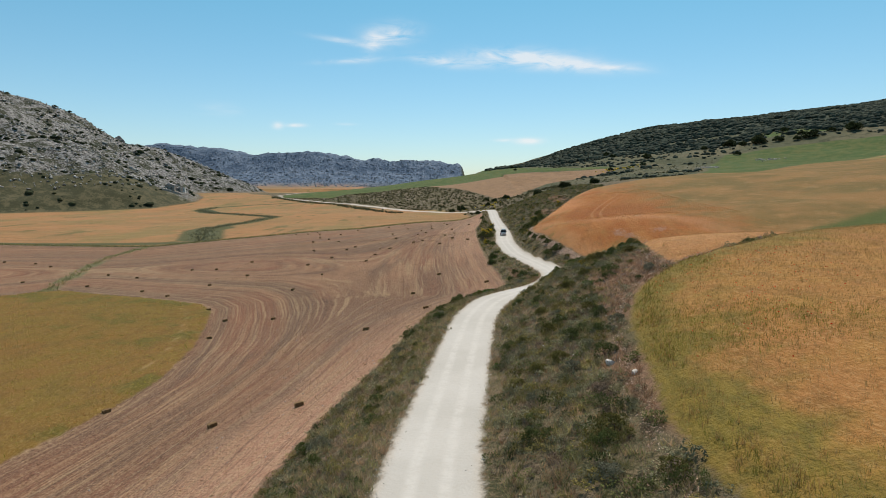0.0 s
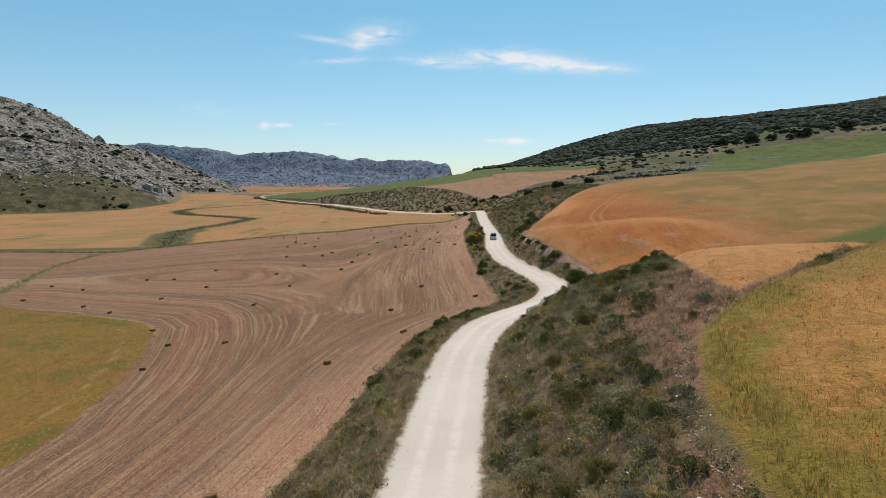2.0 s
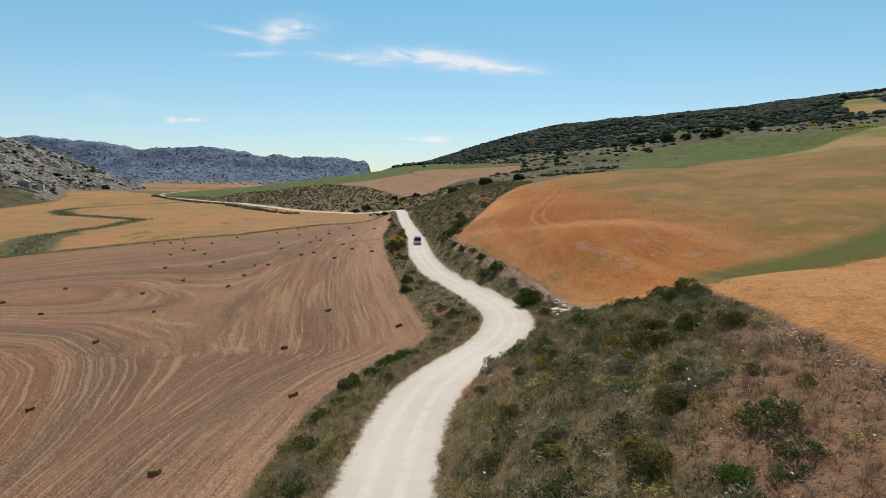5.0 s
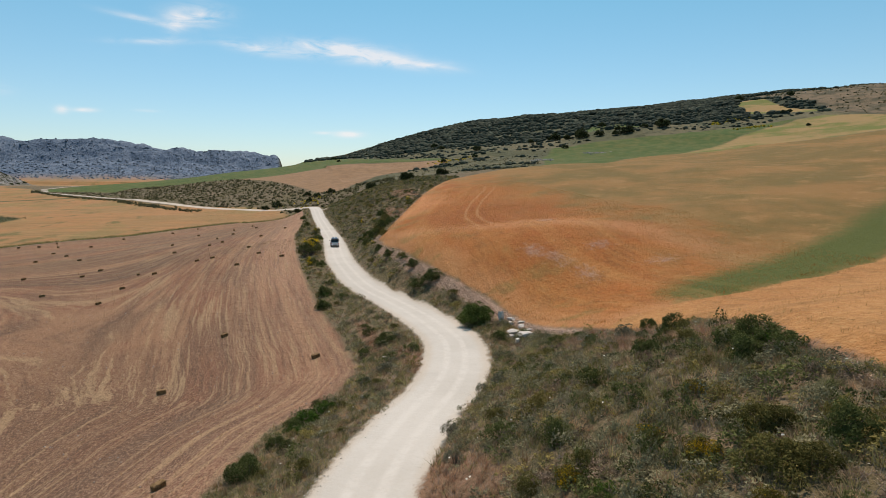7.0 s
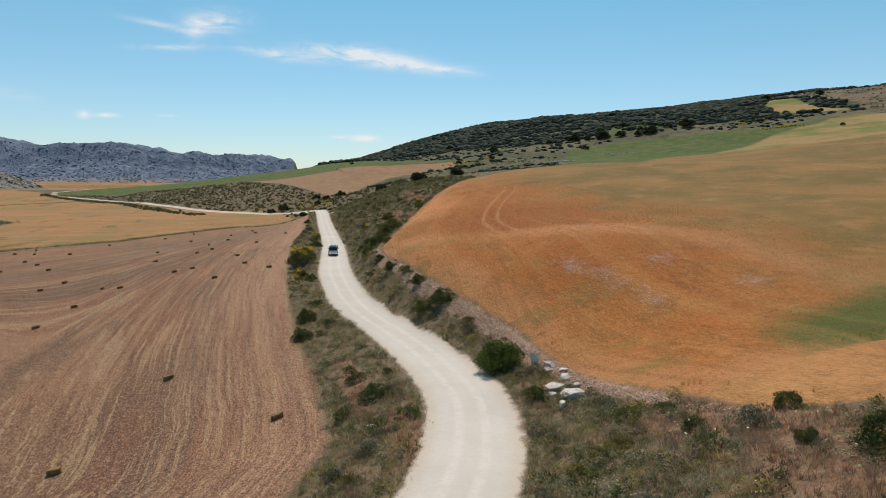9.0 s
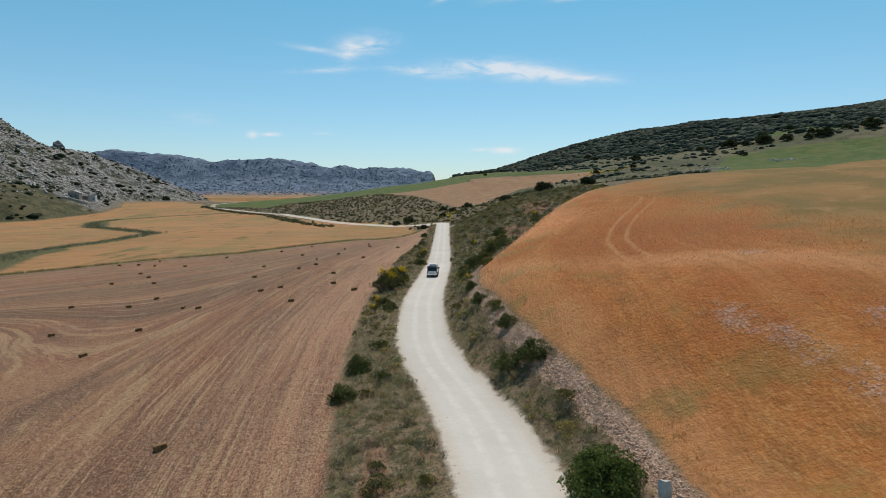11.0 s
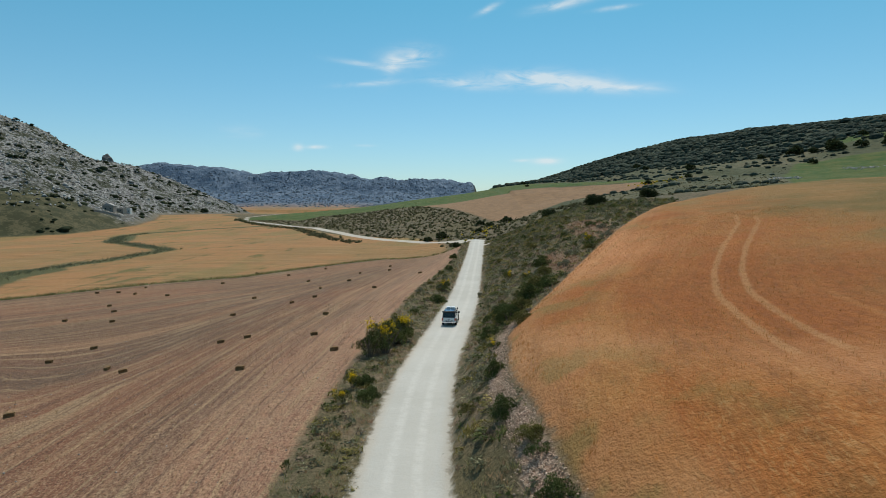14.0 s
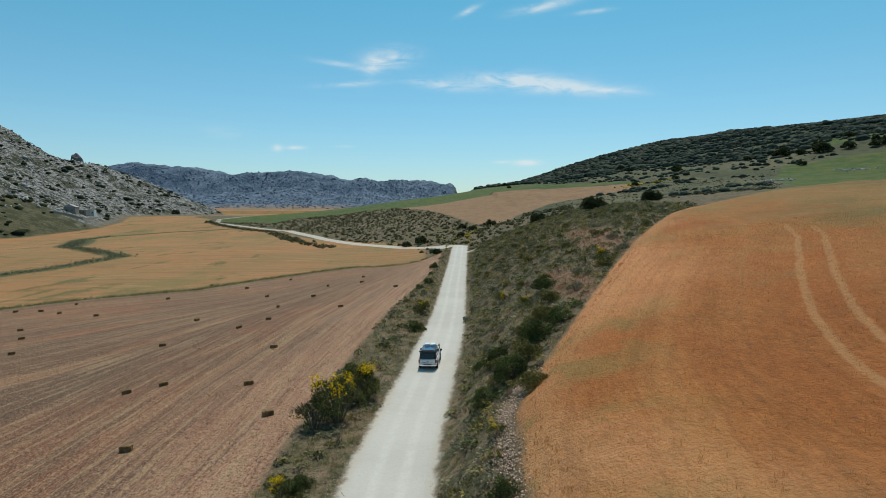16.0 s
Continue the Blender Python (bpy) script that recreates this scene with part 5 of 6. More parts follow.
x = hermite(ROAD_Y, ROAD_X, y) + side * (hermite(HALF_Y, HALF_W, y) + rng.normal(0.2, 0.35, 6000))
stuff("road_edge_gravel", chips, x, y, rng.uniform(0.03, 0.1, 6000), stony("road_gravel", (0.4, 0.36, 0.3), (0.66, 0.62, 0.55), 0.15), "loose pale gravel along the road edges", "gravel")
x, y = rng.uniform(-30, 70, 2600), rng.uniform(20, 300, 2600)
ok = (np.abs(road_offset(x, y)) > 3) & (inside(WHEAT_RIGHT, x, y) < 0)
stuff("loose_stones", chips, x[ok], y[ok], rng.uniform(0.06, 0.2, ok.sum()), LIMESTONE, "pale stones strewn over banks and stubble", "stones")

x, y = np.concatenate([(rng.normal(bx, 0.6 * a, 90), rng.normal(by, 0.6 * b, 90)) for bx, by, a, b in BARE], 1)
stuff("field_stones", chips, x, y, rng.uniform(0.05, 0.15, len(x)), PINK_STONE, "pale stones lying on bare patches of the wheat field", "stones", raise_by=0.5)


def boulder(seed, x, y, sx, sy, sz, turn, label):
    d = rng.normal(0, 1, (26, 3))
    d /= np.linalg.norm(d, axis=1)[:, None]
    d = np.clip(d * rng.uniform(0.85, 1.1, (26, 1)), (-0.9, -0.9, -0.5), (0.9, 0.9, 0.6)) * 0.55
    bm = rock_hull(d * (sx, sy, sz))
    bmesh.ops.subdivide_edges(bm, edges=bm.edges[:], cuts=1)
    for v in bm.verts:
        v.co += Vector((1, 1, 1)) * 0.06 * noise.noise(v.co * 3 + Vector((seed, 0, 0)))
    ob = part("boulder", bm, PALE_STONE, None)
    ob.matrix_basis = pose(x, y, land([x], [y])[0] + 0.24 * sz, 0, 0, turn)
    tagged(ob, label, "rock", "boulders by the bend")


for k, row in enumerate([(28.7, 117, 1.7, 1.2, 0.8, 20), (29, 114.6, 2.1, 1.3, 0.8, -10), (29.6, 122.6, 0.7, 0.5, 1.9, 15), (27.6, 113.4, 0.9, 0.5, 0.7, 60), (29.9, 120.6, 1.0, 0.7, 0.6, 30), (30.4, 121.6, 0.9, 0.6, 0.7, -40), (30.3, 118.6, 1.3, 0.8, 0.6, 65), (28.1, 115.9, 1.0, 0.8, 0.5, 25), (30.0, 116.4, 0.9, 0.6, 0.5, -15), (30.9, 119.9, 0.7, 0.6, 0.5, 5)]):
    boulder(k, *row, "pale flat limestone boulder at the foot of the bank")
for k, row in enumerate([(10.2, 36.2, 0.55, 0.4, 0.5, 0), (10.8, 33.2, 0.5, 0.4, 0.4, 40), (11.3, 106.5, 0.6, 0.4, 0.4, 10), (15.3, 117.5, 0.8, 0.5, 0.4, 0)]):
    boulder(20 + k, *row, "pale limestone boulder half hidden in the scrub")

# the rocky mountain: outcrops, shrubs, a standing crag
x, y = rng.uniform(-1250, -250, 60000), rng.uniform(430, 1750, 60000)
s = inside(MOUNTAIN_FOOT, x, y)
patch = np.array([noise.noise((a * 0.012, b * 0.012, 11.0)) for a, b in zip(x, y)])
ok = (s > np.where(y > 645, 10, 40) + 20 * patch) & (patch > -0.35)
ROCK = stony("weathered_limestone", (0.12, 0.112, 0.102), (0.46, 0.44, 0.41), 0.35)
for shapes, span in ((stones, slice(0, 7000)), (chips, slice(7000, 22000))):
    rx, ry = x[ok][span], y[ok][span]
    stuff("rock_outcrops", shapes, rx, ry, rng.gamma(2.0, 1.05, len(rx)) + 0.6, ROCK, "grey limestone outcrops and boulders on the mountain", "rocks", tall=rng.gamma(2.2, 0.9, len(rx)) + 0.6)
x, y, s, patch = x[::-1], y[::-1], s[::-1], patch[::-1]
knot = np.array([noise.noise((a * 0.03, b * 0.03, 21.0)) for a, b in zip(x, y)])
ok = (s > 8) & (patch < 0.35) & (knot > -0.05)
bx, by = x[ok][:7500], y[ok][:7500]
stuff("mountain_shrubs", canopies, bx, by, rng.gamma(2.2, 0.62, len(bx)) + 0.5, leafy("mountain_shrub_leaves", (0.034, 0.042, 0.022), (0.085, 0.094, 0.05), size=0.12), "dark shrubs between the rocks of the mountain", "bushes", sink=0.3)
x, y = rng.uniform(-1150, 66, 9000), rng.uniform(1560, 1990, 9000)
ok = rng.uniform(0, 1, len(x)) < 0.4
# rock colour tinted blue to paint in the haze of distance
stuff("range_outcrops", stones, x[ok], y[ok], rng.uniform(3, 8, ok.sum()), stony("hazy_range_rock", (0.1, 0.13, 0.165), (0.19, 0.22, 0.255), 0.05), "weathered outcrops on the far range, coloured blue-grey for haze", "rocks")
bm = bmesh.new()
bmesh.ops.create_icosphere(bm, subdivisions=3, radius=0.5)
for v in bm.verts:
    v.co *= 1 + 0.4 * noise.noise(v.co * 3 + Vector((1, 2, 3)))
    v.co = Vector((v.co.x * 27, v.co.y * 22, v.co.z * 30))
crag = part("crag", bm, stony("crag_rock", (0.07, 0.066, 0.064), (0.2, 0.19, 0.18)), None)
crag.location = (-806, 1523, 137)
tagged(crag, "grey limestone crag standing up on the mountain ridge", "rock")
for cx, cy, n in ((274, 517, 60), (208, 480, 50)):
    x, y = rng.normal(cx, 5, n), rng.normal(cy, 4, n)
    stuff("stone_heap", stones, x, y, rng.uniform(0.8, 2.4, n), LIMESTONE, "heap of grey stones in the pasture", "stones")

# ---- straw bales on the stubble ----
STRAW = leafy("bale_straw", (0.16, 0.1, 0.05), (0.34, 0.22, 0.11), size=3.0)
TWINE = plain("twine", (0.2, 0.12, 0.05), 0.8)
bale = new("straw_bale")
bm = bmesh.new()
bmesh.ops.create_cube(bm, size=1.0)
bmesh.ops.scale(bm, vec=(0.86, 0.47, 0.43), verts=bm.verts)
bmesh.ops.bevel(bm, geom=bm.edges[:], offset=0.05, segments=1, affect="EDGES")
bmesh.ops.subdivide_edges(bm, edges=bm.edges[:], cuts=3, use_grid_fill=True)
for v in bm.verts:
    v.co += v.co.normalized() * (0.045 * noise.noise(v.co * 9) + 0.03 * noise.noise(v.co * 23))
    v.co.z += 0.22
part("straw", bm, STRAW, bale)
for off in (-0.2, 0.2):
    bm = bmesh.new()
    ring = [(off, -0.25, -0.01), (off, -0.25, 0.45), (off, 0.25, 0.45), (off, 0.25, -0.01)]
    for a, b in zip(ring, ring[1:] + ring[:1]):
        rod(bm, a, b, 0.012, 0.012, 4)
    part("twine", bm, TWINE, bale)
BALES_NEAR = [(-13.5, 55.2), (-21.8, 55.3), (-37.5, 65.3), (-11.2, 86.6), (-2.9, 100.0), (-40.0, 101.5), (-41.8, 114.0), (-32.6, 114.1), (-48.3, 122.8), (-6.3, 124.3), (9.0, 124.6), (-34.4, 136.6), (-63.8, 138.2), (-1.0, 138.4), (-73.4, 145.8), (-58.0, 148.5), (-30.5, 150.6), (-92.3, 155.1), (-51.7, 158.2), (-113.1, 160.9), (-84.3, 165.0), (-21.3, 165.7), (-38.0, 168.5), (-95.5, 170.9), (-65.2, 172.5), (-72.8, 173.9), (-20.1, 177.1), (-33.4, 180.0), (-58.2, 182.8), (-1.1, 184.2), (-121.1, 185.1), (7.6, 189.2), (-128.9, 189.8), (-16.9, 190.3)]
BALES_FAR = [(-140.2, 191.9), (-20.3, 192.9), (3.0, 198.8), (-32.0, 199.6), (-10.0, 201.3), (-6.9, 202.6), (-43.7, 203.2), (-30.2, 206.3), (0.6, 216.0), (-17.6, 225.5), (-39.3, 226.3), (-49.3, 228.6), (-9.9, 234.4), (-44.7, 236.1), (-7.0, 240.2), (-49.6, 242.9), (-20.5, 244.5), (3.5, 248.3), (-9.2, 254.1), (-43.3, 254.3), (-52.8, 258.4), (-58.6, 261.8), (-63.9, 262.1), (-5.2, 266.4), (-56.1, 269.4), (-15.9, 270.1), (11.4, 271.9), (-38.6, 273.6), (-5.6, 284.4), (-26.0, 288.2), (1.9, 288.4), (-37.9, 297.0), (0.4, 302.8), (-19.3, 304.2)]
for x, y in BALES_NEAR + BALES_FAR:
    dx, dy = 0.3, 0.3
    slope_x = (land([x + dx], [y])[0] - land([x - dx], [y])[0]) / (2 * dx)
    turn = rng.normal(40, 28)
    m = pose(x, y, land([x], [y])[0] - 0.03, 0, -math.degrees(math.atan(slope_x)) * 0.8, turn)
    tagged(copy_thing(bale, m), "small rectangular straw bale lying on the stubble", "straw bale", "straw bales")
drop_model(bale)


# ---- crops: standing ears near the road ----
EARS_GOLD = leafy("golden_ears", (0.42, 0.25, 0.09), (0.64, 0.42, 0.19), size=0.02, through_light=0.48)
EARS_GREEN = leafy("green_ears", (0.24, 0.21, 0.045), (0.42, 0.36, 0.09), size=0.02, through_light=0.48)
EARS_ORANGE = leafy("orange_ears", (0.4, 0.16, 0.045), (0.58, 0.29, 0.105), size=0.02, through_light=0.48)
ears = [blades(5, 0.22, 0.032) for _ in range(8)]


def crop_patch(name, outline, x0, x1, y0, y1, count, height, size, material, label, patch=None):
    x, y = rng.uniform(x0, x1, count), rng.uniform(y0, y1, count)
    ok = inside(outline, x, y) > 0.15
    if patch:
        p = np.array([noise.noise((a * 0.11, b * 0.11, patch)) for a, b in zip(x, y)])
        ok &= p + rng.normal(0, 0.15, len(x)) > 0.05
    x, y = x[ok], y[ok]
    stuff(name, ears, x, y, rng.uniform(*size, len(x)), material, label, "wheat", raise_by=height * ease(0, 1.2, inside(outline, x, y)) - 0.16)


crop_patch("ripening_wheat", WHEAT_RIGHT, 9, 62, 8, 95, 46000, 0.6, (0.3, 0.5), EARS_GOLD, "ripening golden wheat beside the bank")
crop_patch("green_wheat", WHEAT_RIGHT, 9, 24, 8, 60, 14000, 0.6, (0.3, 0.5), EARS_GREEN, "still green strip along the edge of the wheat", 1.5)
crop_patch("golden_wheat", GOLDEN, 22, 80, 56, 122, 9000, 0.55, (0.25, 0.4), EARS_GOLD, "golden wheat on the low rise")
crop_patch("orange_wheat", ORANGE, 25, 70, 104, 215, 26000, 0.5, (0.28, 0.45), EARS_ORANGE, "ripe orange wheat on the hillside field")
crop_patch("pale_wheat", ORANGE, 25, 70, 104, 215, 12000, 0.5, (0.28, 0.45), EARS_GOLD, "paler ripe wheat on the hillside field", 4.5)
crop_patch("valley_wheat", WHEAT_LEFT, -110, -36, 40, 152, 12000, 0.5, (0.35, 0.55), EARS_GREEN, "green and gold wheat in the valley field")
crop_patch("valley_gold_wheat", WHEAT_LEFT, -110, -36, 40, 152, 8000, 0.5, (0.35, 0.55), EARS_ORANGE, "ripening wheat in the valley field", 7.5)
# stubble straws
straws = [blades(3, 0.6, 0.06) for _ in range(4)]
x, y = rng.uniform(-60, 16, 52000), rng.uniform(25, 230, 52000)
ok = (inside(STUBBLE, x, y) > 0.3) & (inside(WHEAT_LEFT, x, y) < -0.3)
stuff("stubble_straw", straws, x[ok], y[ok], rng.uniform(0.1, 0.24, ok.sum()), leafy("stubble_straw_blades", (0.2, 0.115, 0.06), (0.44, 0.29, 0.16), size=0.3, through_light=0.48), "short cut straw standing in the stubble", "straw")
# poppies
x, y = near_line([(17, 44), (21, 52), (27, 56), (30, 50), (20, 36), (15, 30)], 260, 2.0)
ok = inside(WHEAT_RIGHT, x, y) > 0.5
poppy = [leaf_quads(rng.normal(0, 0.1, (4, 3)), np.tile((0.0, 0.0, 1.0), (4, 1)), 0.42, 0.38)]
stuff("poppies", poppy, x[ok], y[ok], rng.uniform(0.07, 0.13, ok.sum()), leafy("poppy_petals", (0.5, 0.03, 0.012), (0.65, 0.06, 0.02)), "red poppies scattered in the wheat", "poppies", raise_by=0.85)


# ---- ruined farm at the foot of the mountain ----
OLD_WALL = stony("old_masonry", (0.22, 0.19, 0.16), (0.42, 0.37, 0.32))
LIME_WALL = plain("limewash", (0.62, 0.6, 0.56), 0.9)
TILE = stony("roof_tiles", (0.3, 0.27, 0.25), (0.5, 0.47, 0.44))
HOLE = plain("dark_interior", (0.02, 0.018, 0.016), 0.9)


def box(bm, x0, x1, y0, y1, z0, z1):
    vs = [bm.verts.new((x, y, z)) for z in (z0, z1) for x, y in ((x0, y0), (x1, y0), (x1, y1), (x0, y1))]
    for f in ((3, 2, 1, 0), (4, 5, 6, 7), (0, 1, 5, 4), (1, 2, 6, 5), (2, 3, 7, 6), (3, 0, 4, 7)):
        bm.faces.new([vs[i] for i in f])


def farm_building(x, y, w, l, h, turn, wall_mat, label, roofed=True):
    ob = new("farm_building")
    g = land([x], [y])[0] + crags(np.array([x]), np.array([y]))[0]
    ob.matrix_basis = pose(x, y, g - 0.4, 0, 0, turn)
    for x0, x1, y0, y1 in ((-w / 2, w / 2, -l / 2, -l / 2 + 0.5), (-w / 2, w / 2, l / 2 - 0.5, l / 2), (-w / 2, -w / 2 + 0.5, -l / 2 + 0.5, l / 2 - 0.5), (w / 2 - 0.5, w / 2, -l / 2 + 0.5, l / 2 - 0.5)):
        bm = bmesh.new()
        box(bm, x0, x1, y0, y1, -1.5, h * rng.uniform(0.85, 1.0) if not roofed else h)
        part("wall", bm, wall_mat, ob)
    if roofed:
        bm = bmesh.new()
        a = [bm.verts.new(p) for p in ((-w / 2 - 0.3, -l / 2 - 0.3, h), (w / 2 + 0.3, -l / 2 - 0.3, h), (w / 2 + 0.3, l / 2 + 0.3, h), (-w / 2 - 0.3, l / 2 + 0.3, h), (0, -l / 2 - 0.3, h + w * 0.24), (0, l / 2 + 0.3, h + w * 0.24))]
        for f in ((0, 1, 4), (2, 3, 5), (1, 2, 5, 4), (3, 0, 4, 5), (0, 3, 2, 1)):
            bm.faces.new([a[i] for i in f])
        part("roof", bm, TILE, ob)
    for k in range(2):
        bm = bmesh.new()
        cx = -w * 0.22 + k * w * 0.44
        box(bm, cx - 0.5, cx + 0.5, -l / 2 - 0.03, -l / 2 + 0.1, 0.6 + 0.6 * k, 2.3)
        part("window" if k else "door", bm, HOLE, ob)
    tagged(ob, label, "farm building", "ruined farm")


farm_building(-300, 668, 9.5, 7, 4.6, 8, OLD_WALL, "ruined stone farm building below the mountain")
farm_building(-299, 697, 5.6, 5, 4.8, 8, LIME_WALL, "small roofless whitewashed farm building", False)
farm_building(-297.5, 681, 9, 6, 3.8, -4, OLD_WALL, "roofless stone farm building below the mountain", False)
wall = new("yard_wall")
for (x0, y0), (x1, y1) in (((-293, 632), (-284, 657)), ((-284, 657), (-290, 688))):
    bm = bmesh.new()
    side = Vector((y1 - y0, x0 - x1, 0)).normalized() * 0.35
    rings = []
    for k in range(13):
        q = Vector((x0 + (x1 - x0) * k / 12, y0 + (y1 - y0) * k / 12, 0))
        q.z = land([q.x], [q.y])[0] + crags(np.array([q.x]), np.array([q.y]))[0]
        top = 1.8 + 0.35 * noise.noise((k * 0.9, x0, 0))
        rings.append([bm.verts.new(p) for p in (q - side - Vector((0, 0, 1)), q + side - Vector((0, 0, 1)), q + side * 0.8 + Vector((0, 0, top)), q - side * 0.8 + Vector((0, 0, top)))])
    for a, b in zip(rings, rings[1:]):
        for k in range(4):
            bm.faces.new((a[k], a[(k + 1) % 4], b[(k + 1) % 4], b[k]))
    bm.faces.new(rings[0])
    bm.faces.new(rings[-1][::-1])
    part("wall_run", bm, OLD_WALL, wall)
tagged(wall, "long low drystone yard wall of the farm", "wall")

# ---- the pickup ----
PAINT = plain("white_paint", (0.74, 0.75, 0.76), 0.28)
BLACK = plain("black_plastic", (0.018, 0.018, 0.02), 0.45)
GLASS = plain("tinted_glass", (0.012, 0.014, 0.016), 0.06)
RUBBER = plain("rubber", (0.022, 0.021, 0.02), 0.9)
STEEL = plain("alloy", (0.5, 0.5, 0.52), 0.3, 0.9)
CHROME = plain("chrome", (0.7, 0.7, 0.72), 0.2, 1.0)
RED = plain("red_lens", (0.42, 0.015, 0.012), 0.2)
AMBER = plain("amber_lens", (0.5, 0.16, 0.01), 0.2)
CLEAR = plain("clear_lens", (0.6, 0.62, 0.65), 0.1)
PANEL = plain("solar_panel", (0.05, 0.09, 0.16), 0.15)
CASE = plain("pale_case", (0.66, 0.68, 0.7), 0.4)
PLATE = plain("plate_white", (0.7, 0.7, 0.68), 0.4)


def slab(x0, x1, y0, y1, z0, z1, bev=0.03, taper=0.0):
    bm = bmesh.new()
    box(bm, x0, x1, y0, y1, z0, z1)
    if taper:
        for v in bm.verts:
            if v.co.z > (z0 + z1) / 2:
                v.co.x *= 1 - taper
    bmesh.ops.bevel(bm, geom=bm.edges[:], offset=bev, segments=2, affect="EDGES")
    return bm


def profile(points, half, inset=0.0, bev=0.03):
    """A side outline (y, z) drawn out across the truck; the upper points may lean inwards."""
    bm = bmesh.new()
    top = max(z for _, z in points)
    low = min(z for _, z in points)
    rows = []
    for sgn in (-1, 1):
        rows.append([bm.verts.new((sgn * (half - inset * max(0.0, (z - low) / (top - low))), y, z)) for y, z in points])
    bm.faces.new(rows[0])
    bm.faces.new(rows[1][::-1])
    n = len(points)
    for k in range(n):
        bm.faces.new((rows[0][k], rows[1][k], rows[1][(k + 1) % n], rows[0][(k + 1) % n]))
    bmesh.ops.recalc_face_normals(bm, faces=bm.faces)
    bmesh.ops.bevel(bm, geom=bm.edges[:], offset=bev, segments=2, affect="EDGES")
    return bm


def pickup():
    t = new("pickup_truck")
    # front is +y; wheels stand on z = 0
    part("body", profile([(-2.6, 0.52), (-2.6, 1.08), (0.1, 1.1), (1.25, 1.08), (2.45, 1.0), (2.62, 0.8), (2.62, 0.5), (2.1, 0.42), (-2.2, 0.42)], 0.92, 0.04, 0.05), PAINT, t)
    part("cab", profile([(-0.72, 1.05), (-0.6, 1.72), (-0.1, 1.82), (0.55, 1.78), (1.3, 1.08)], 0.87, 0.16, 0.05), PAINT, t)
    part("windscreen", profile([(0.64, 1.72), (1.27, 1.13), (1.3, 1.12), (0.68, 1.74)], 0.74, 0.08, 0.004), GLASS, t)
    for s in (-1, 1):
        for y0, y1 in ((-0.55, 0.08), (0.14, 0.85)):
            bm = bmesh.new()
            pts = [(y0, 1.16), (y1, 1.16), (y1 - 0.3 if y1 > 0.5 else y1, 1.66), (y0 + 0.06, 1.66)]
            q = [bm.verts.new((s * (0.872 - 0.11 * (z - 1.05) / 0.77 * 1.45 + e), y, z)) for e in (0.012, -0.02) for y, z in pts]
            for f in ((0, 1, 2, 3), (7, 6, 5, 4), (0, 4, 5, 1), (1, 5, 6, 2), (2, 6, 7, 3), (3, 7, 4, 0)):
                bm.faces.new([q[i] for i in f])
            bmesh.ops.recalc_face_normals(bm, faces=bm.faces)
            part("side_window", bm, GLASS, t)
            part("door_handle", slab(s * 0.93 - 0.015, s * 0.93 + 0.015, y0 + 0.02, y0 + 0.18, 0.98, 1.02, 0.008), BLACK, t)
    # black canopy over the bed
    can = part("canopy", profile([(-2.55, 1.08), (-2.42, 1.74), (-0.74, 1.8), (-0.74, 1.08)], 0.86, 0.12, 0.04), BLACK, t)
    part("canopy_window", profile([(-2.565, 1.16), (-2.46, 1.64), (-2.44, 1.64), (-2.545, 1.16)], 0.7, 0.08, 0.004), GLASS, can, "dark tinted rear window")
    for s in (-1, 1):
        part("canopy_window", slab(s * 0.815 - 0.02, s * 0.815 + 0.02, -2.2, -0.9, 1.24, 1.6, 0.015), GLASS, can)
    gate = part("tailgate", slab(-0.74, 0.74, -2.655, -2.59, 0.6, 1.06, 0.02), PAINT, t)
    part("handle", slab(-0.14, 0.14, -2.672, -2.65, 0.88, 0.95, 0.008), BLACK, gate, "black tailgate handle")
    part("number_plate", slab(-0.26, 0.26, -2.79, -2.775, 0.5, 0.61, 0.004), PLATE, t)
    for x0, x1 in ((-0.5, -0.2), (0.3, 0.5), (-0.06, 0.06)):
        part("badge", slab(x0, x1, -2.664, -2.652, 0.74, 0.78, 0.003), BLACK, gate)
    part("rear_bumper", slab(-0.9, 0.9, -2.78, -2.55, 0.44, 0.6, 0.04), CHROME, t)
    part("bumper_step", slab(-0.4, 0.4, -2.8, -2.5, 0.58, 0.63, 0.015), BLACK, t)
    part("front_bumper", slab(-0.9, 0.9, 2.5, 2.72, 0.4, 0.68, 0.05), BLACK, t)
    part("grille", slab(-0.5, 0.5, 2.58, 2.66, 0.7, 0.95, 0.03), BLACK, t)
    for s in (-1, 1):
        part("tail_light", slab(s * 0.83 - 0.08, s * 0.83 + 0.08, -2.64, -2.5, 0.72, 1.05, 0.02), RED, t)
        part("indicator", slab(s * 0.83 - 0.06, s * 0.83 + 0.06, -2.65, -2.6, 0.82, 0.88, 0.01), AMBER, t)
        part("headlight", slab(s * 0.72 - 0.16, s * 0.72 + 0.16, 2.42, 2.6, 0.78, 0.95, 0.04), CLEAR, t)
        mirror = part("mirror", slab(s * 1.05 - 0.11, s * 1.05 + 0.11, 0.92, 1.06, 1.14, 1.34, 0.03), BLACK, t)
        part("mirror_arm", slab(s * 0.92 - 0.05, s * 0.92 + 0.05, 0.96, 1.02, 1.16, 1.22, 0.01), BLACK, mirror)
        part("sill_step", slab(s * 0.9 - 0.06, s * 0.9 + 0.06, -0.75, 1.25, 0.36, 0.43, 0.02), BLACK, t)
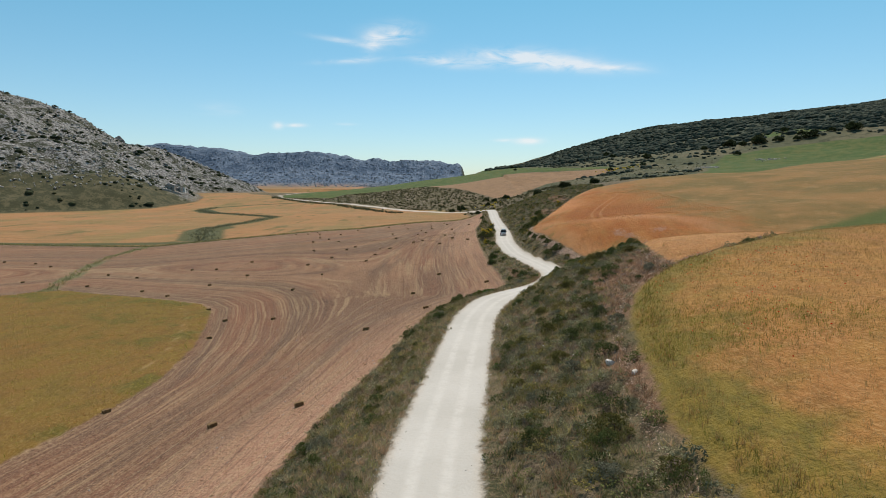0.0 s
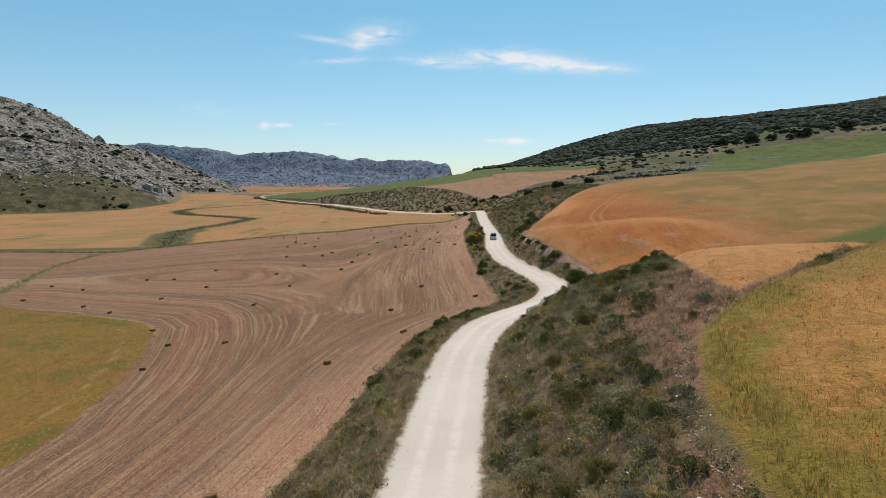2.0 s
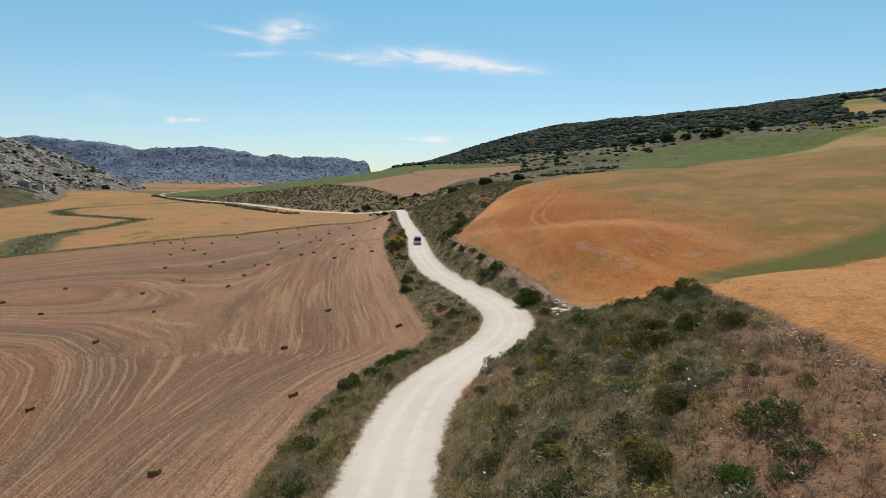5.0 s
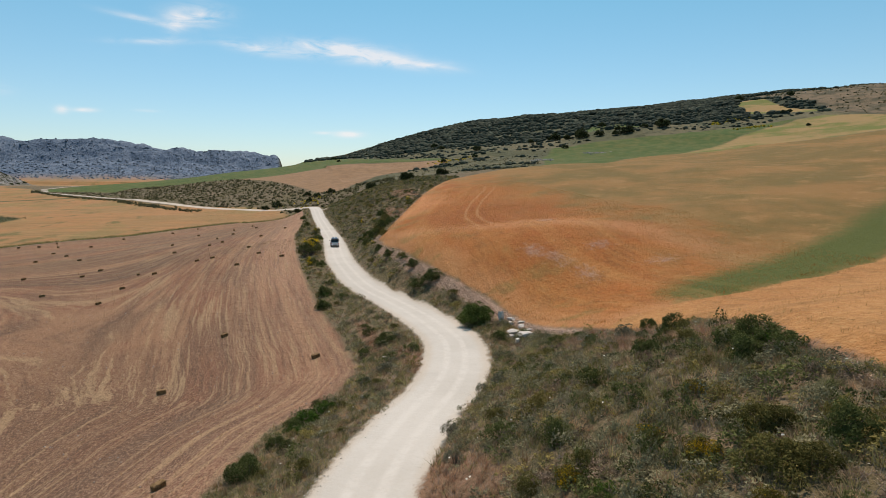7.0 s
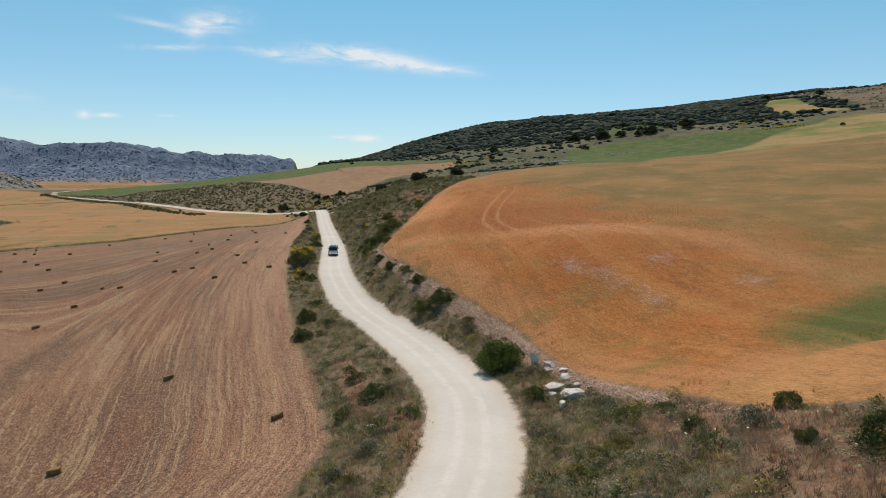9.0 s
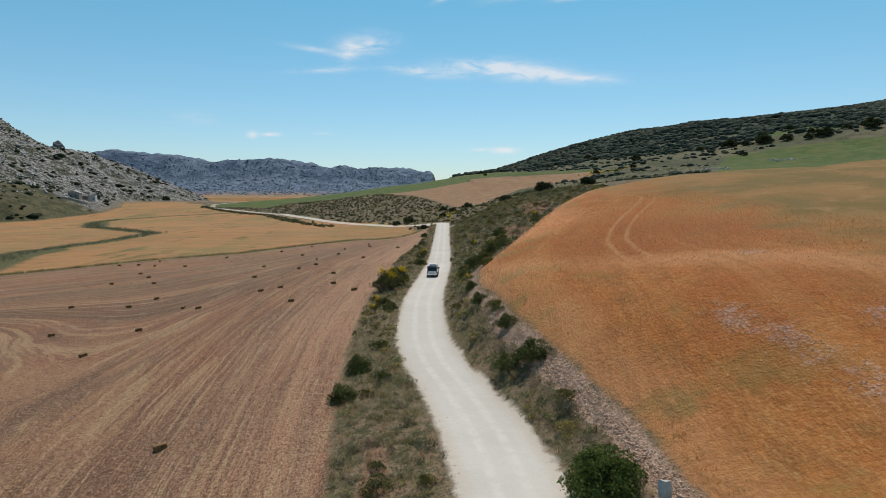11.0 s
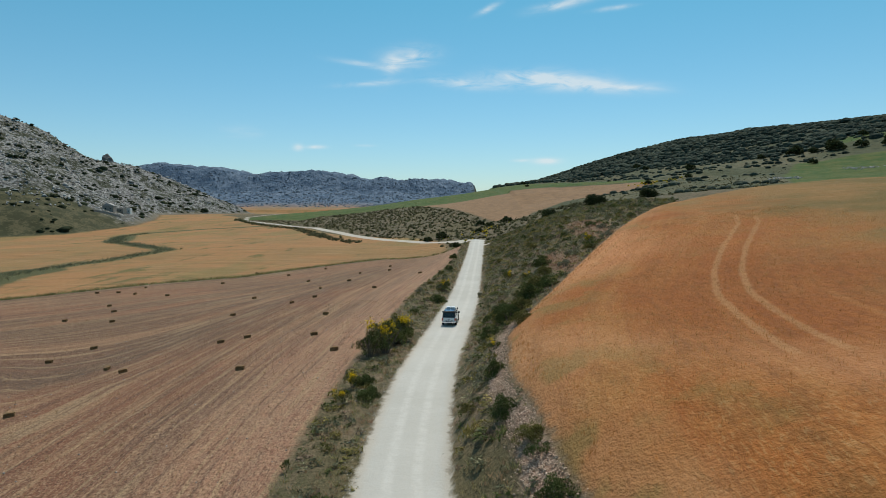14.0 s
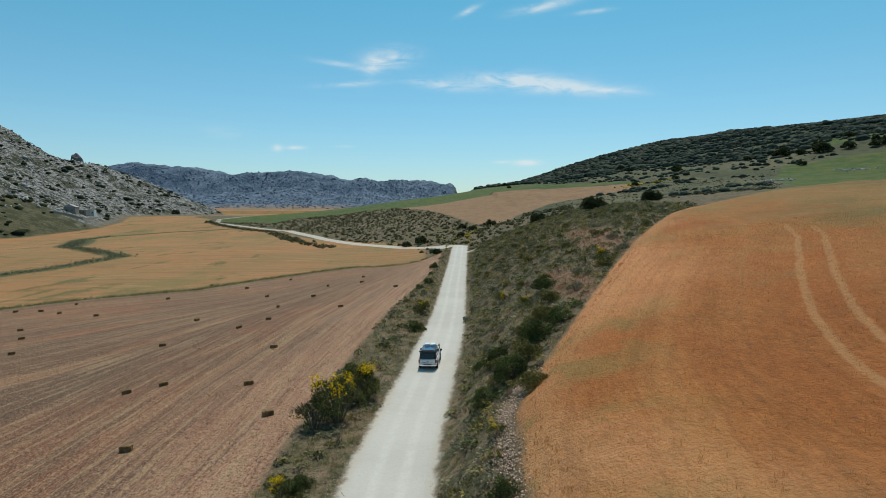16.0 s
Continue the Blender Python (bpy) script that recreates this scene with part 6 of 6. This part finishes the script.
        for y in (-1.6, 1.62):
            arch = bmesh.new()
            bmesh.ops.create_cone(arch, cap_ends=True, segments=20, radius1=0.47, radius2=0.47, depth=0.05)
            bmesh.ops.rotate(arch, matrix=Matrix.Rotation(radians(90), 3, "Y"), verts=arch.verts)
            bmesh.ops.translate(arch, vec=(s * 0.915, y, 0.46), verts=arch.verts)
            part("wheel_arch", arch, BLACK, t)
            wheel = new("wheel")
            wheel.parent = t
            wheel.location = (s * 0.84, y, 0.4)
            tyre = bmesh.new()
            bmesh.ops.create_cone(tyre, cap_ends=True, segments=24, radius1=0.4, radius2=0.4, depth=0.27)
            bmesh.ops.rotate(tyre, matrix=Matrix.Rotation(radians(90), 3, "Y"), verts=tyre.verts)
            bmesh.ops.bevel(tyre, geom=[e for e in tyre.edges if abs(e.verts[0].co.x - e.verts[1].co.x) < 0.01], offset=0.035, segments=2, affect="EDGES")
            part("tyre", tyre, RUBBER, wheel)
            rim = bmesh.new()
            bmesh.ops.create_cone(rim, cap_ends=True, segments=18, radius1=0.23, radius2=0.2, depth=0.06)
            bmesh.ops.rotate(rim, matrix=Matrix.Rotation(radians(90 * s), 3, "Y"), verts=rim.verts)
            bmesh.ops.translate(rim, vec=(s * 0.125, 0, 0), verts=rim.verts)
            part("rim", rim, STEEL, wheel)
    # roof load: rack, solar panel, cases, rolled awning, snorkel
    rack = part("roof_rack", slab(-0.72, 0.72, -2.35, 0.35, 1.83, 1.87, 0.01), BLACK, t)
    for y in (-2.2, -1.4, -0.6, 0.2):
        part("crossbar", slab(-0.76, 0.76, y - 0.03, y + 0.03, 1.78, 1.84, 0.01), BLACK, rack)
    part("solar_panel", slab(-0.62, 0.62, -2.2, -0.75, 1.88, 1.93, 0.01), PANEL, rack, "blue-grey solar panel on the roof")
    for x in (-0.5, 0.1):
        case = part("roof_case", slab(x, x + 0.46, -0.55, 0.2, 1.88, 2.12, 0.03), CASE, rack, "pale plastic roof case")
        part("case_lid", slab(x - 0.01, x + 0.47, -0.56, 0.21, 2.07, 2.13, 0.015), CASE, case)
    awning = bmesh.new()
    bmesh.ops.create_cone(awning, cap_ends=True, segments=12, radius1=0.09, radius2=0.09, depth=1.75)
    bmesh.ops.rotate(awning, matrix=Matrix.Rotation(radians(90), 3, "Y"), verts=awning.verts)
    bmesh.ops.translate(awning, vec=(0, -2.5, 1.84), verts=awning.verts)
    part("rolled_awning", awning, BLACK, rack, "rolled black awning across the back")
    snorkel = bmesh.new()
    rod(snorkel, (0.94, 1.35, 1.0), (0.86, 0.72, 1.72), 0.045, 0.045, 8)
    rod(snorkel, (0.86, 0.72, 1.68), (0.86, 0.72, 1.9), 0.075, 0.06, 8)
    part("snorkel", snorkel, BLACK, t)
    part("chassis", slab(-0.45, 0.45, -2.5, 2.3, 0.28, 0.46, 0.03), BLACK, t)
    return t


truck = pickup()
ty = 204.0
tx = hermite(ROAD_Y, ROAD_X, np.array([ty]))[0] - 0.15
tz = land([tx], [ty])[0]
lean = hermite(ROAD_Y, ROAD_X, np.array([ty + 2]))[0] - hermite(ROAD_Y, ROAD_X, np.array([ty - 2]))[0]
rise = land([tx], [ty + 2])[0] - land([tx], [ty - 2])[0]
truck.matrix_basis = pose(tx, ty, tz + 0.01, math.degrees(math.atan(rise / 4)), 0, -math.degrees(math.atan(lean / 4)))
tagged(truck, "white pickup truck with black canopy on the gravel road", "pickup truck")
